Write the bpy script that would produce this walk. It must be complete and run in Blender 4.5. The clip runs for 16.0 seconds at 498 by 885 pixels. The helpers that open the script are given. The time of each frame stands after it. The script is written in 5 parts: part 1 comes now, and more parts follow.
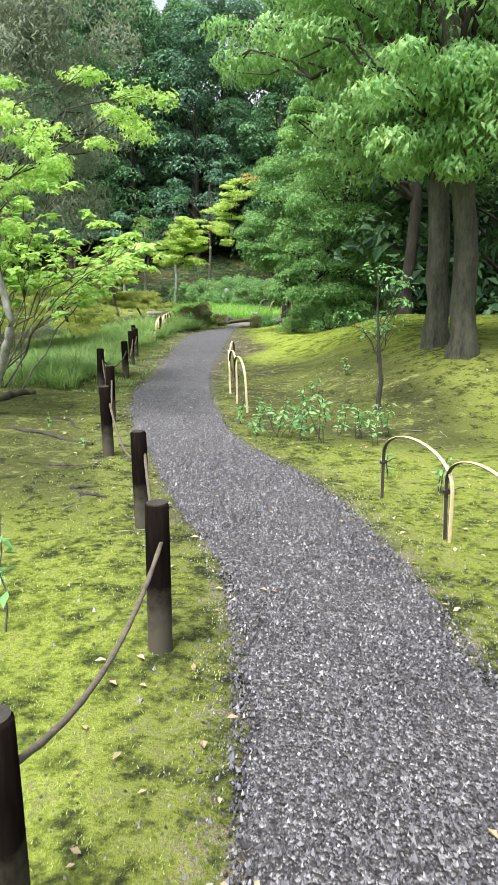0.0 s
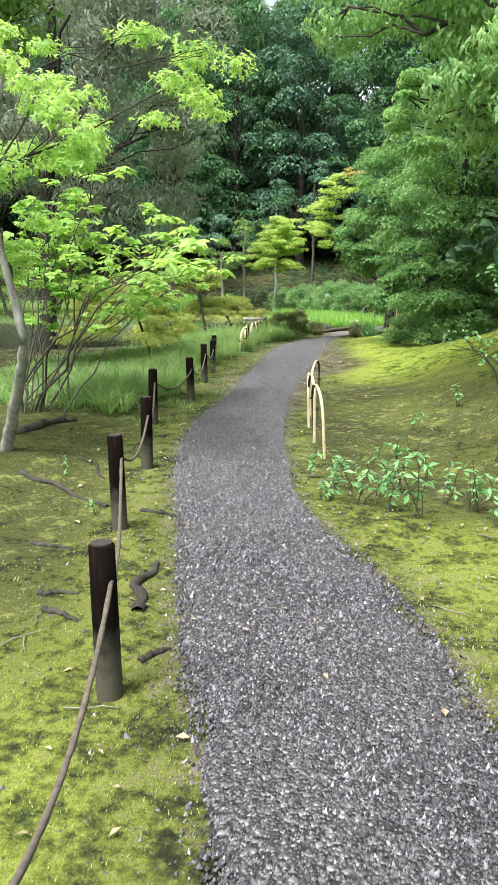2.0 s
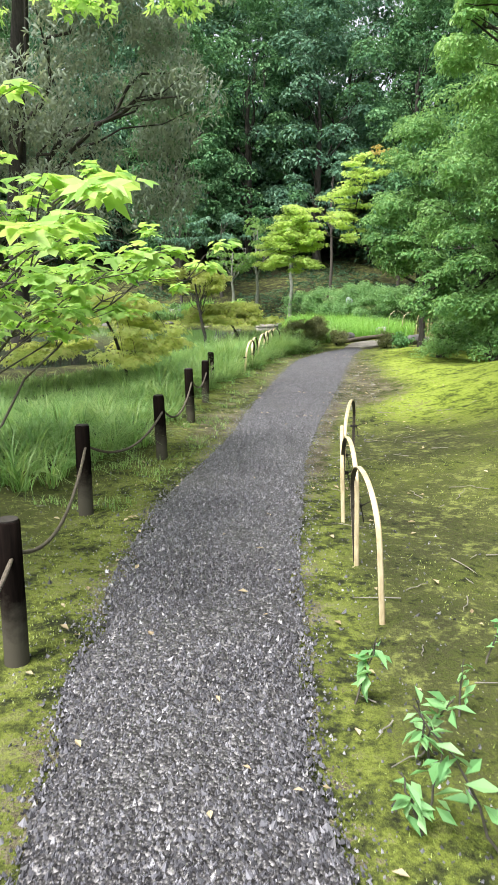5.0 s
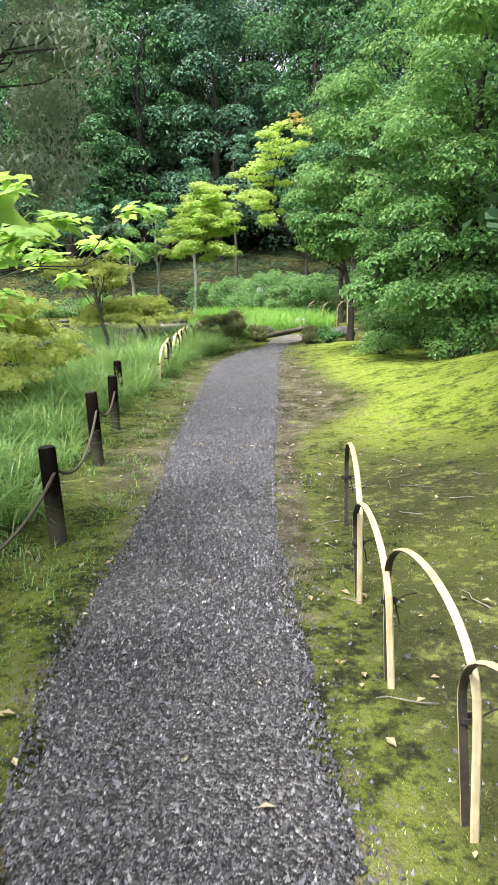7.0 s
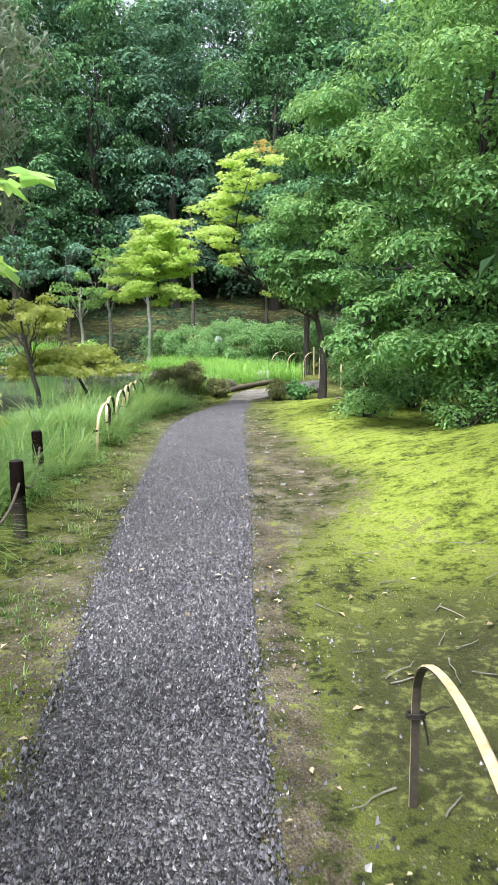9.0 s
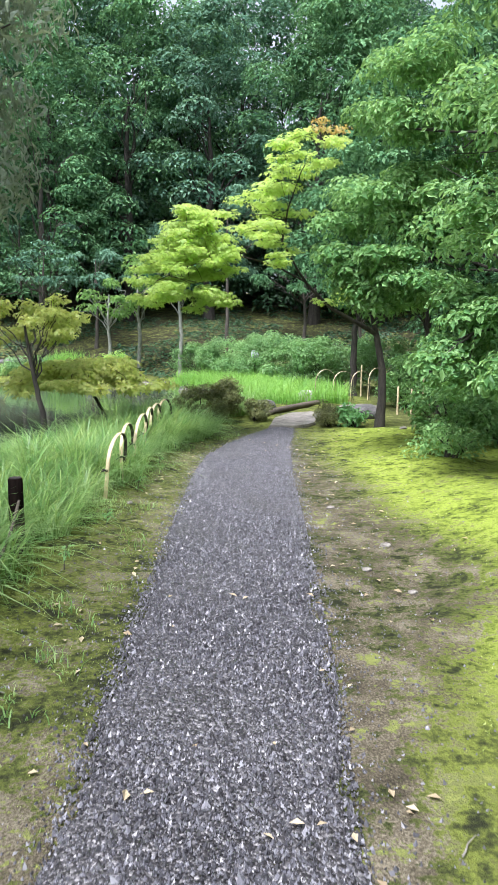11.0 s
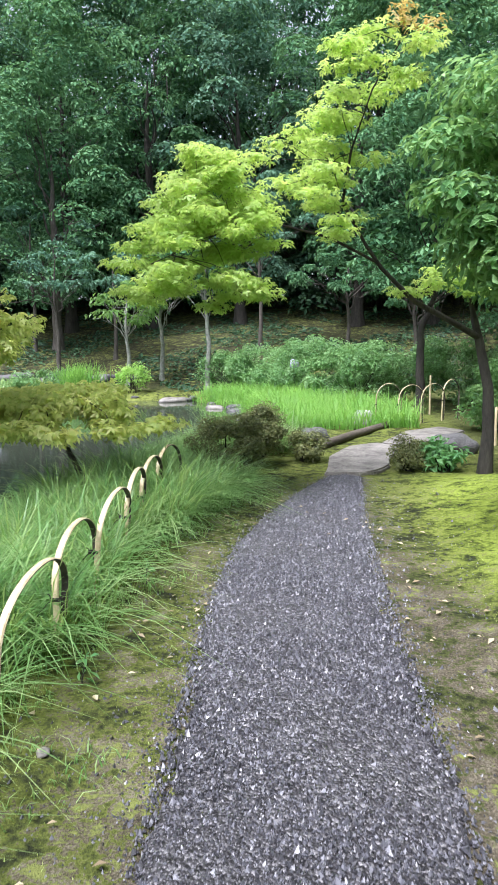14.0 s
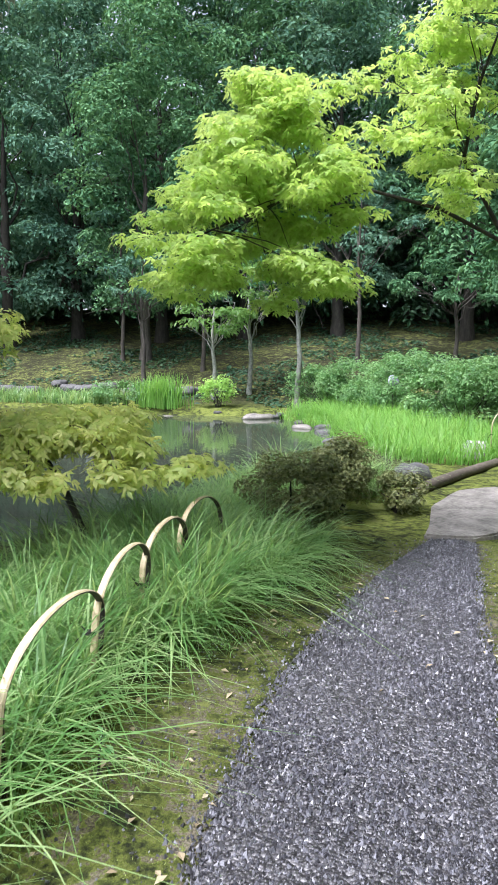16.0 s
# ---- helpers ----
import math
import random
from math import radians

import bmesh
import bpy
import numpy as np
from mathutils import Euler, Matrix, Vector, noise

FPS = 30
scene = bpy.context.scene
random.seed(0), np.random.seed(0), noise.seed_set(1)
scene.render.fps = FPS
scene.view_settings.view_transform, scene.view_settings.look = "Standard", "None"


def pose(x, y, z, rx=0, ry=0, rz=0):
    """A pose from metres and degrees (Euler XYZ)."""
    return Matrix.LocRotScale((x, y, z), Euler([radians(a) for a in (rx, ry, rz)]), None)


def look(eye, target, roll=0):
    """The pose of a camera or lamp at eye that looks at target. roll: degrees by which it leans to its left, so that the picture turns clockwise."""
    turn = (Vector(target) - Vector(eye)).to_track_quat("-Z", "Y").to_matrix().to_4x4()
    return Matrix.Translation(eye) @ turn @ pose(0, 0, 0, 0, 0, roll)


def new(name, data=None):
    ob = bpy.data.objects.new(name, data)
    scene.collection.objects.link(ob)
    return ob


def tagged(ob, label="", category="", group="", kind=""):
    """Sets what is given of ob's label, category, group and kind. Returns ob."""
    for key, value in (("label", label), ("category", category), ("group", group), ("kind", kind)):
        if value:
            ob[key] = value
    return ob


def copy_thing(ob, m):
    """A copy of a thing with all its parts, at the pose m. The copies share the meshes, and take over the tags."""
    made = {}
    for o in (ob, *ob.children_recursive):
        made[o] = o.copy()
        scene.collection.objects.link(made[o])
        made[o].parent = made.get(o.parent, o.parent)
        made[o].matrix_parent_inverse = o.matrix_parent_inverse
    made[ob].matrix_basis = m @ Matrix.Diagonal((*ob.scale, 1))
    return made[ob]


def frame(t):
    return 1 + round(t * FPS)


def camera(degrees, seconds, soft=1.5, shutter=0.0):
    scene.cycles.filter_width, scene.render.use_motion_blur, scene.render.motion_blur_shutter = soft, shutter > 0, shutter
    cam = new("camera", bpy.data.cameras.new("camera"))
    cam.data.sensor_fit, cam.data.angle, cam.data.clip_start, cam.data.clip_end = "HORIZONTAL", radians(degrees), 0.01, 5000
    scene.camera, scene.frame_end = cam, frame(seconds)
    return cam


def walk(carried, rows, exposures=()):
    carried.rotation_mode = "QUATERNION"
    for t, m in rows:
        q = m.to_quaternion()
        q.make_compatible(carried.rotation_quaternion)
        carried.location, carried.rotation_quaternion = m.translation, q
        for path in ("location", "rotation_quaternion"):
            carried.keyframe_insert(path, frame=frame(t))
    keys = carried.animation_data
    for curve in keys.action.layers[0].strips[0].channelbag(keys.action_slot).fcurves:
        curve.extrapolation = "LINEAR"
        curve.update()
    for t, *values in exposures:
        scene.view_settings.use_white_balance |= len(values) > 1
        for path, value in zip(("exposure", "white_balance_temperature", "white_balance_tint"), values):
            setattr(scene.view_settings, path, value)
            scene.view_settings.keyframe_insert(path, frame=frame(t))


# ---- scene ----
cam = camera(38.0, 16.0, shutter=0.15)
PATH = [
    (0, (1.557, 0.13, 1.494), (1.416, 2.076, 1.054), 0.6),
    (0.5, (1.593, 0.661, 1.509), (1.358, 2.593, 1.049), 0.4),
    (1, (1.591, 1.166, 1.519), (1.29, 3.088, 1.056), 0.4),
    (1.5, (1.634, 1.623, 1.517), (1.239, 3.531, 1.069), 0.4),
    (2, (1.629, 2.042, 1.518), (1.209, 3.949, 1.086), 0.7),
    (2.5, (1.573, 2.538, 1.52), (1.133, 4.442, 1.095), 0.9),
    (3, (1.513, 3.088, 1.516), (1.047, 4.984, 1.082), 0.8),
    (3.2, (1.475, 3.285, 1.514), (1.012, 5.184, 1.089), 1.1),
    (5.3, (0.976, 5.535, 1.446), (0.517, 7.436, 1.028), -0.3),
    (5.5, (0.896, 5.742, 1.432), (0.462, 7.653, 1.029), -0.4),
    (6, (0.709, 6.279, 1.427), (0.325, 8.196, 1.007), -1.0),
    (6.5, (0.526, 6.793, 1.431), (0.154, 8.697, 0.943), -1.5),
    (7, (0.38, 7.28, 1.444), (0.169, 9.219, 1.0), -1.4),
    (7.5, (0.332, 7.733, 1.474), (0.206, 9.688, 1.074), -1.6),
    (8, (0.219, 8.208, 1.479), (0.189, 10.179, 1.14), -1.3),
    (8.5, (0.182, 8.77, 1.473), (0.143, 10.743, 1.15), -1.6),
    (9, (0.109, 9.37, 1.435), (0.02, 11.342, 1.116), -0.6),
    (9.5, (0.047, 9.926, 1.398), (-0.065, 11.902, 1.108), -1.4),
    (10, (0.024, 10.329, 1.412), (-0.132, 12.303, 1.132), -1.5),
    (10.2, (-0.043, 10.498, 1.387), (-0.209, 12.472, 1.109), 1.1),
    (12.3, (-0.422, 13.13, 1.441), (-0.579, 15.101, 1.145), -0.0),
    (12.5, (-0.47, 13.364, 1.419), (-0.624, 15.336, 1.12), -0.1),
    (13, (-0.527, 13.858, 1.444), (-0.666, 15.832, 1.156), -0.5),
    (13.5, (-0.552, 14.368, 1.472), (-0.749, 16.335, 1.174), -1.0),
    (14, (-0.683, 14.991, 1.469), (-0.945, 16.955, 1.202), -0.6),
    (14.5, (-0.686, 15.524, 1.483), (-1.06, 17.472, 1.224), 0.0),
    (15, (-0.758, 16.053, 1.467), (-1.211, 17.99, 1.262), 0.8),
    (15.5, (-0.742, 16.537, 1.476), (-1.25, 18.459, 1.261), 0.7),
    (16, (-0.757, 17.025, 1.474), (-1.284, 18.94, 1.241), 0.5),
]
walk(cam, [(t, look(eye, target, roll)) for t, eye, target, roll in PATH], [(0, 1.32, 6600, 10), (6, 1.42, 6600, 11), (10, 1.46, 6100, 16), (16, 1.34, 5900, 18)])

# ---- world, sun, exposure ----
world = bpy.data.worlds.new("overcast_sky")
scene.world = world
world.use_nodes = True
wn, wl = world.node_tree.nodes, world.node_tree.links
sky = wn.new("ShaderNodeTexSky")
sky.sky_type, sky.sun_disc = "NISHITA", False
sky.sun_elevation, sky.sun_rotation = radians(64), radians(-147)
sky.dust_density, sky.air_density = 3.0, 1.0
pale = wn.new("ShaderNodeHueSaturation")
pale.inputs["Saturation"].default_value = 0.35
wl.new(sky.outputs["Color"], pale.inputs["Color"])
wl.new(pale.outputs["Color"], wn["Background"].inputs["Color"])
wn["Background"].inputs["Strength"].default_value = 0.12
sun_data = bpy.data.lights.new("sun", "SUN")
sun_data.energy, sun_data.angle, sun_data.color = 3.2, radians(26), (1.0, 0.98, 0.94)
sun = new("sun", sun_data)
sun.matrix_world = look((-13, -10, 50), (0, 10, 0))

rng = np.random.default_rng(7)


# ---- materials ----
def ramp(nt, fac, stops):
    r = nt.nodes.new("ShaderNodeValToRGB")
    el = r.color_ramp.elements
    while len(el) < len(stops):
        el.new(0.5)
    for e, (p, c) in zip(el, stops):
        e.position, e.color = p, (*c, 1)
    nt.links.new(fac, r.inputs["Fac"])
    return r.outputs["Color"]


def tex_noise(nt, scale, detail=4.0, rough=0.6, coord=None):
    n = nt.nodes.new("ShaderNodeTexNoise")
    n.inputs["Scale"].default_value, n.inputs["Detail"].default_value, n.inputs["Roughness"].default_value = scale, detail, rough
    if coord is None:
        coord = nt.nodes.new("ShaderNodeTexCoord").outputs["Object"]
    nt.links.new(coord, n.inputs["Vector"])
    return n.outputs["Fac"]


def mixcol(nt, fac, a, b, mode="MIX"):
    m = nt.nodes.new("ShaderNodeMix")
    m.data_type, m.blend_type = "RGBA", mode
    for sock, v in ((m.inputs["Factor"], fac), (m.inputs["A"], a), (m.inputs["B"], b)):
        if isinstance(v, (int, float)):
            sock.default_value = v
        elif isinstance(v, tuple):
            sock.default_value = (*v, 1)
        else:
            nt.links.new(v, sock)
    return m.outputs["Result"]


def maths(nt, op, a, b=0.0):
    m = nt.nodes.new("ShaderNodeMath")
    m.operation = op
    for sock, v in ((m.inputs[0], a), (m.inputs[1], b)):
        if isinstance(v, (int, float)):
            sock.default_value = v
        else:
            nt.links.new(v, sock)
    return m.outputs[0]


def bumped(nt, bsdf, height, strength, distance):
    b = nt.nodes.new("ShaderNodeBump")
    b.inputs["Strength"].default_value, b.inputs["Distance"].default_value = strength, distance
    nt.links.new(height, b.inputs["Height"])
    nt.links.new(b.outputs["Normal"], bsdf.inputs["Normal"])


def blank(name):
    m = bpy.data.materials.new(name)
    m.use_nodes = True
    return m, m.node_tree, m.node_tree.nodes["Principled BSDF"]


def grain_mat(name, dark, light, scale=8.0, fine=60.0, rough=0.85, bump=0.4, dist=0.01, stretch=(1, 1, 1), per_object=0.0):
    """A surface of two colours with coarse stains and fine grain."""
    m, nt, bs = blank(name)
    mp = nt.nodes.new("ShaderNodeMapping")
    mp.inputs["Scale"].default_value = stretch
    nt.links.new(nt.nodes.new("ShaderNodeTexCoord").outputs["Object"], mp.inputs["Vector"])
    a, b = tex_noise(nt, scale, 5, 0.65, mp.outputs["Vector"]), tex_noise(nt, fine, 3, 0.6, mp.outputs["Vector"])
    f = maths(nt, "ADD", maths(nt, "MULTIPLY", a, 0.65), maths(nt, "MULTIPLY", b, 0.35))
    c = ramp(nt, f, ((0.32, dark), (0.68, light)))
    nt.links.new(c, bs.inputs["Base Color"])
    bs.inputs["Roughness"].default_value = rough
    bumped(nt, bs, f, bump, dist)
    return m


def leaf_mat(name, dark, mid, light, through_light=0.4, patch=0.6, gloss=0.45, shine=0.35):
    """Leaves: each one takes its own tone, and tones drift over the crown."""
    m, nt, bs = blank(name)
    geo = nt.nodes.new("ShaderNodeNewGeometry")
    drift = tex_noise(nt, patch, 2, 0.5, geo.outputs["Position"])
    f = maths(nt, "ADD", maths(nt, "MULTIPLY", geo.outputs["Random Per Island"], 0.55), maths(nt, "SUBTRACT", drift, 0.27))
    c = ramp(nt, f, ((0.08, dark), (0.45, mid), (0.9, light)))
    nt.links.new(c, bs.inputs["Base Color"])
    bs.inputs["Roughness"].default_value = gloss
    bs.inputs["Specular IOR Level"].default_value = shine
    tr = nt.nodes.new("ShaderNodeBsdfTranslucent")
    nt.links.new(mixcol(nt, 0.5, c, (light[0] * 1.3, light[1] * 1.25, light[2] * 0.7)), tr.inputs["Color"])
    mx = nt.nodes.new("ShaderNodeMixShader")
    mx.inputs[0].default_value = through_light
    nt.links.new(bs.outputs[0], mx.inputs[1])
    nt.links.new(tr.outputs[0], mx.inputs[2])
    nt.links.new(mx.outputs[0], nt.nodes["Material Output"].inputs["Surface"])
    return m


M_FOREST = leaf_mat("forest_leaf", (0.014, 0.055, 0.026), (0.072, 0.182, 0.083), (0.215, 0.395, 0.195), 0.2, 0.35, 0.75, 0.12)
M_FOREST2 = leaf_mat("forest_leaf_blue", (0.015, 0.05, 0.036), (0.08, 0.182, 0.122), (0.215, 0.37, 0.25), 0.2, 0.35, 0.75, 0.12)
# Forest leaf darkened: shade under the crowns is put into this colour.
M_SHADE_LEAF = leaf_mat("shade_toned_leaf", (0.010, 0.036, 0.018), (0.030, 0.085, 0.040), (0.08, 0.16, 0.07), 0.15, 0.5, 0.6)
M_PALE = leaf_mat("pale_leaf", (0.07, 0.16, 0.05), (0.14, 0.28, 0.08), (0.26, 0.42, 0.13), 0.4, 0.5)
M_GREY = leaf_mat("needle_leaf", (0.12, 0.165, 0.125), (0.2, 0.25, 0.19), (0.28, 0.33, 0.25), 0.4, 0.5, 0.6, 0.15)
M_BROAD = leaf_mat("glossy_leaf", (0.02, 0.075, 0.028), (0.115, 0.265, 0.095), (0.33, 0.53, 0.22), 0.4, 0.7, 0.5, 0.25)
M_MAPLE = leaf_mat("maple_leaf", (0.27, 0.44, 0.09), (0.42, 0.60, 0.16), (0.58, 0.71, 0.27), 0.6, 1.0)
M_MAPLE_Y = leaf_mat("yellow_maple_leaf", (0.28, 0.42, 0.10), (0.46, 0.57, 0.17), (0.64, 0.65, 0.27), 0.6, 1.5)
M_MAPLE_R = leaf_mat("turning_maple_leaf", (0.30, 0.38, 0.09), (0.48, 0.46, 0.14), (0.58, 0.36, 0.15), 0.5, 2.0)
M_CANOPY = leaf_mat("canopy_leaf", (0.07, 0.19, 0.065), (0.19, 0.39, 0.145), (0.40, 0.60, 0.26), 0.45, 0.8, 0.5, 0.2)
M_LIME = leaf_mat("lime_leaf", (0.13, 0.3, 0.07), (0.28, 0.51, 0.12), (0.5, 0.7, 0.24), 0.5, 1.0)
M_BUSH = leaf_mat("clipped_leaf", (0.05, 0.075, 0.03), (0.14, 0.17, 0.065), (0.30, 0.31, 0.13), 0.25, 2.0)
M_AZALEA = leaf_mat("azalea_leaf", (0.04, 0.12, 0.045), (0.13, 0.28, 0.10), (0.31, 0.50, 0.22), 0.35, 1.2)
M_SEDGE = leaf_mat("sedge_blade", (0.03, 0.095, 0.03), (0.135, 0.295, 0.088), (0.46, 0.60, 0.28), 0.45, 1.6, 0.35)
M_IRIS = leaf_mat("iris_blade", (0.11, 0.27, 0.055), (0.20, 0.42, 0.09), (0.33, 0.56, 0.15), 0.5, 0.8)
M_SEEDLING = leaf_mat("seedling_leaf", (0.09, 0.26, 0.1), (0.17, 0.38, 0.15), (0.3, 0.52, 0.24), 0.4, 2.0)
M_MOSS_TUFT = leaf_mat("moss_tuft", (0.09, 0.13, 0.03), (0.23, 0.30, 0.08), (0.43, 0.50, 0.20), 0.3, 0.9, 0.7)
M_LITTER = leaf_mat("dry_leaf", (0.2, 0.15, 0.09), (0.36, 0.29, 0.19), (0.55, 0.48, 0.34), 0.2, 3.0, 0.7)
M_BARK = grain_mat("bark", (0.008, 0.007, 0.006), (0.062, 0.056, 0.044), 9, 50, 0.9, 0.8, 0.03, (1, 1, 0.25))
M_TRUNK = grain_mat("mossy_furrowed_bark", (0.008, 0.008, 0.006), (0.115, 0.118, 0.085), 6, 38, 0.9, 1.0, 0.05, (1, 1, 0.28))
M_BARK_PALE = grain_mat("lichen_bark", (0.09, 0.09, 0.075), (0.40, 0.42, 0.36), 14, 60, 0.9, 0.6, 0.015, (1, 1, 0.5))
M_BARK_MID = grain_mat("grey_bark", (0.030, 0.026, 0.021), (0.12, 0.108, 0.088), 12, 60, 0.9, 0.6, 0.02, (1, 1, 0.3))
M_POST = grain_mat("charred_post", (0.003, 0.0027, 0.0027), (0.018, 0.013, 0.011), 7, 70, 1.0, 0.6, 0.006, (1, 1, 0.12))
def weathered_base(mat, pale):
    """Bleaches the lowest hand's breadth of an upright, with a ragged upper edge."""
    nt, bs = mat.node_tree, mat.node_tree.nodes["Principled BSDF"]
    old = bs.inputs["Base Color"].links[0].from_socket
    co = nt.nodes.new("ShaderNodeTexCoord").outputs["Object"]
    sx = nt.nodes.new("ShaderNodeSeparateXYZ")
    nt.links.new(co, sx.inputs[0])
    r = nt.nodes.new("ShaderNodeMapRange")
    nt.links.new(maths(nt, "ADD", sx.outputs[2], maths(nt, "MULTIPLY", tex_noise(nt, 16, 4, 0.6, co), 0.28)), r.inputs["Value"])
    r.inputs["From Min"].default_value, r.inputs["From Max"].default_value, r.inputs["To Min"].default_value, r.inputs["To Max"].default_value = 0.24, 0.44, 0.8, 0.0
    nt.links.new(mixcol(nt, r.outputs[0], old, pale), bs.inputs["Base Color"])
    bs.inputs["Specular IOR Level"].default_value = 0.0


weathered_base(M_POST, (0.10, 0.092, 0.072))
M_CUT = grain_mat("post_end", (0.012, 0.010, 0.009), (0.040, 0.033, 0.029), 30, 120, 0.8, 0.4, 0.003)
M_ROPE = grain_mat("hemp_rope", (0.045, 0.038, 0.030), (0.15, 0.125, 0.095), 40, 200, 0.95, 0.8, 0.004)
M_CORD = grain_mat("black_cord", (0.008, 0.007, 0.006), (0.035, 0.03, 0.025), 60, 200, 0.9, 0.5, 0.002)
M_BAMBOO = grain_mat("bamboo_skin", (0.36, 0.27, 0.14), (0.70, 0.60, 0.40), 5, 40, 0.55, 0.2, 0.002, (1, 1, 0.4))
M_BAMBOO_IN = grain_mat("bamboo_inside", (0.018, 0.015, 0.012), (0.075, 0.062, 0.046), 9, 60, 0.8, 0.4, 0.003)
M_STONE = grain_mat("pale_stone", (0.045, 0.041, 0.035), (0.34, 0.315, 0.28), 3.5, 30, 0.75, 0.8, 0.02)
M_ROCK = grain_mat("dark_rock", (0.035, 0.035, 0.036), (0.17, 0.165, 0.16), 5, 40, 0.7, 0.8, 0.03)
M_WHITE_ROCK = grain_mat("speckled_rock", (0.16, 0.15, 0.15), (0.62, 0.60, 0.58), 14, 60, 0.8, 0.7, 0.02)
M_LOG = grain_mat("weathered_log", (0.045, 0.036, 0.027), (0.15, 0.125, 0.095), 8, 50, 0.85, 0.6, 0.01, (0.3, 0.3, 1))
M_FLOWER = grain_mat("mauve_petal", (0.50, 0.46, 0.70), (0.72, 0.68, 0.86), 20, 90, 0.7, 0.1, 0.002)


def stone_mat():
    m, nt, bs = blank("gravel_stone")
    geo = nt.nodes.new("ShaderNodeNewGeometry")
    c = ramp(nt, geo.outputs["Random Per Island"], ((0.0, (0.016, 0.016, 0.020)), (0.4, (0.052, 0.053, 0.063)), (0.84, (0.13, 0.131, 0.154)), (1.0, (0.29, 0.29, 0.32))))
    d = mixcol(nt, maths(nt, "MULTIPLY", tex_noise(nt, 0.9, 3, 0.6), 0.25), c, (0.105, 0.095, 0.092))
    nt.links.new(d, bs.inputs["Base Color"])
    bs.inputs["Roughness"].default_value = 0.38
    bs.inputs["Specular IOR Level"].default_value = 0.7
    return m


def path_mat():
    m, nt, bs = blank("gravel_bed")
    co = nt.nodes.new("ShaderNodeTexCoord").outputs["Object"]
    v = nt.nodes.new("ShaderNodeTexVoronoi")
    v.inputs["Scale"].default_value = 75
    nt.links.new(co, v.inputs["Vector"])
    sep = nt.nodes.new("ShaderNodeSeparateColor")
    nt.links.new(v.outputs["Color"], sep.inputs["Color"])
    # Bed colours darkened: shade in the gaps between stones is put in here.
    c = ramp(nt, sep.outputs[0], ((0.0, (0.010, 0.0095, 0.011)), (0.5, (0.035, 0.033, 0.037)), (0.85, (0.11, 0.107, 0.115)), (1.0, (0.32, 0.31, 0.32))))
    nt.links.new(mixcol(nt, maths(nt, "MULTIPLY", tex_noise(nt, 1.3, 5, 0.65, co), 0.55), c, (0.05, 0.046, 0.045)), bs.inputs["Base Color"])
    bs.inputs["Roughness"].default_value = 0.45
    bumped(nt, bs, maths(nt, "SUBTRACT", 1.0, v.outputs["Distance"]), 0.9, 0.012)
    return m


def ground_mat():
    """Moss, bare earth and leaf mould, by the cover attribute: red earth, green mould under plants and painted shade on
    the far bank, blue the brightest moss.
    """
    m, nt, bs = blank("mossy_ground")
    co = nt.nodes.new("ShaderNodeTexCoord").outputs["Object"]
    at = nt.nodes.new("ShaderNodeAttribute")
    at.attribute_name = "cover"
    sep = nt.nodes.new("ShaderNodeSeparateColor")
    nt.links.new(at.outputs["Color"], sep.inputs["Color"])
    big, mid, fine, grit = tex_noise(nt, 0.55, 5, 0.65, co), tex_noise(nt, 3.2, 6, 0.7, co), tex_noise(nt, 26, 5, 0.75, co), tex_noise(nt, 110, 3, 0.7, co)
    knot = tex_noise(nt, 9.0, 4, 0.6, co)
    tone = maths(nt, "ADD", maths(nt, "MULTIPLY", maths(nt, "SUBTRACT", knot, 0.5), 0.45), maths(nt, "ADD", maths(nt, "ADD", maths(nt, "MULTIPLY", mid, 0.5), maths(nt, "MULTIPLY", fine, 0.5)), maths(nt, "MULTIPLY", maths(nt, "SUBTRACT", big, 0.5), 0.30)))
    olive = ramp(nt, tone, ((0.38, (0.016, 0.019, 0.008)), (0.45, (0.055, 0.068, 0.016)), (0.53, (0.138, 0.166, 0.03)), (0.63, (0.265, 0.31, 0.08))))
    bright = ramp(nt, tone, ((0.37, (0.035, 0.05, 0.012)), (0.46, (0.145, 0.195, 0.024)), (0.61, (0.345, 0.44, 0.07))))
    moss = mixcol(nt, sep.outputs[2], olive, bright)
    earth = ramp(nt, maths(nt, "ADD", maths(nt, "MULTIPLY", mid, 0.5), maths(nt, "MULTIPLY", grit, 0.5)), ((0.40, (0.032, 0.027, 0.018)), (0.5, (0.092, 0.078, 0.052)), (0.60, (0.215, 0.19, 0.14))))
    mould_and_shade = ramp(nt, tone, ((0.38, (0.007, 0.007, 0.005)), (0.47, (0.028, 0.027, 0.014)), (0.55, (0.075, 0.085, 0.026)), (0.64, (0.19, 0.215, 0.06))))

    def cut(mask):
        r = nt.nodes.new("ShaderNodeMapRange")
        nt.links.new(maths(nt, "ADD", mask, maths(nt, "MULTIPLY", maths(nt, "SUBTRACT", tone, 0.5), 5.5)), r.inputs["Value"])
        r.inputs["From Min"].default_value, r.inputs["From Max"].default_value = 0.41, 0.59
        return r.outputs[0]
    c = mixcol(nt, cut(sep.outputs[0]), moss, earth)
    c = mixcol(nt, cut(sep.outputs[1]), c, mould_and_shade)
    nt.links.new(c, bs.inputs["Base Color"])
    bs.inputs["Roughness"].default_value = 0.92
    bs.inputs["Specular IOR Level"].default_value = 0.2
    bumped(nt, bs, maths(nt, "ADD", maths(nt, "MULTIPLY", fine, 0.6), maths(nt, "MULTIPLY", grit, 0.4)), 0.9, 0.035)
    return m


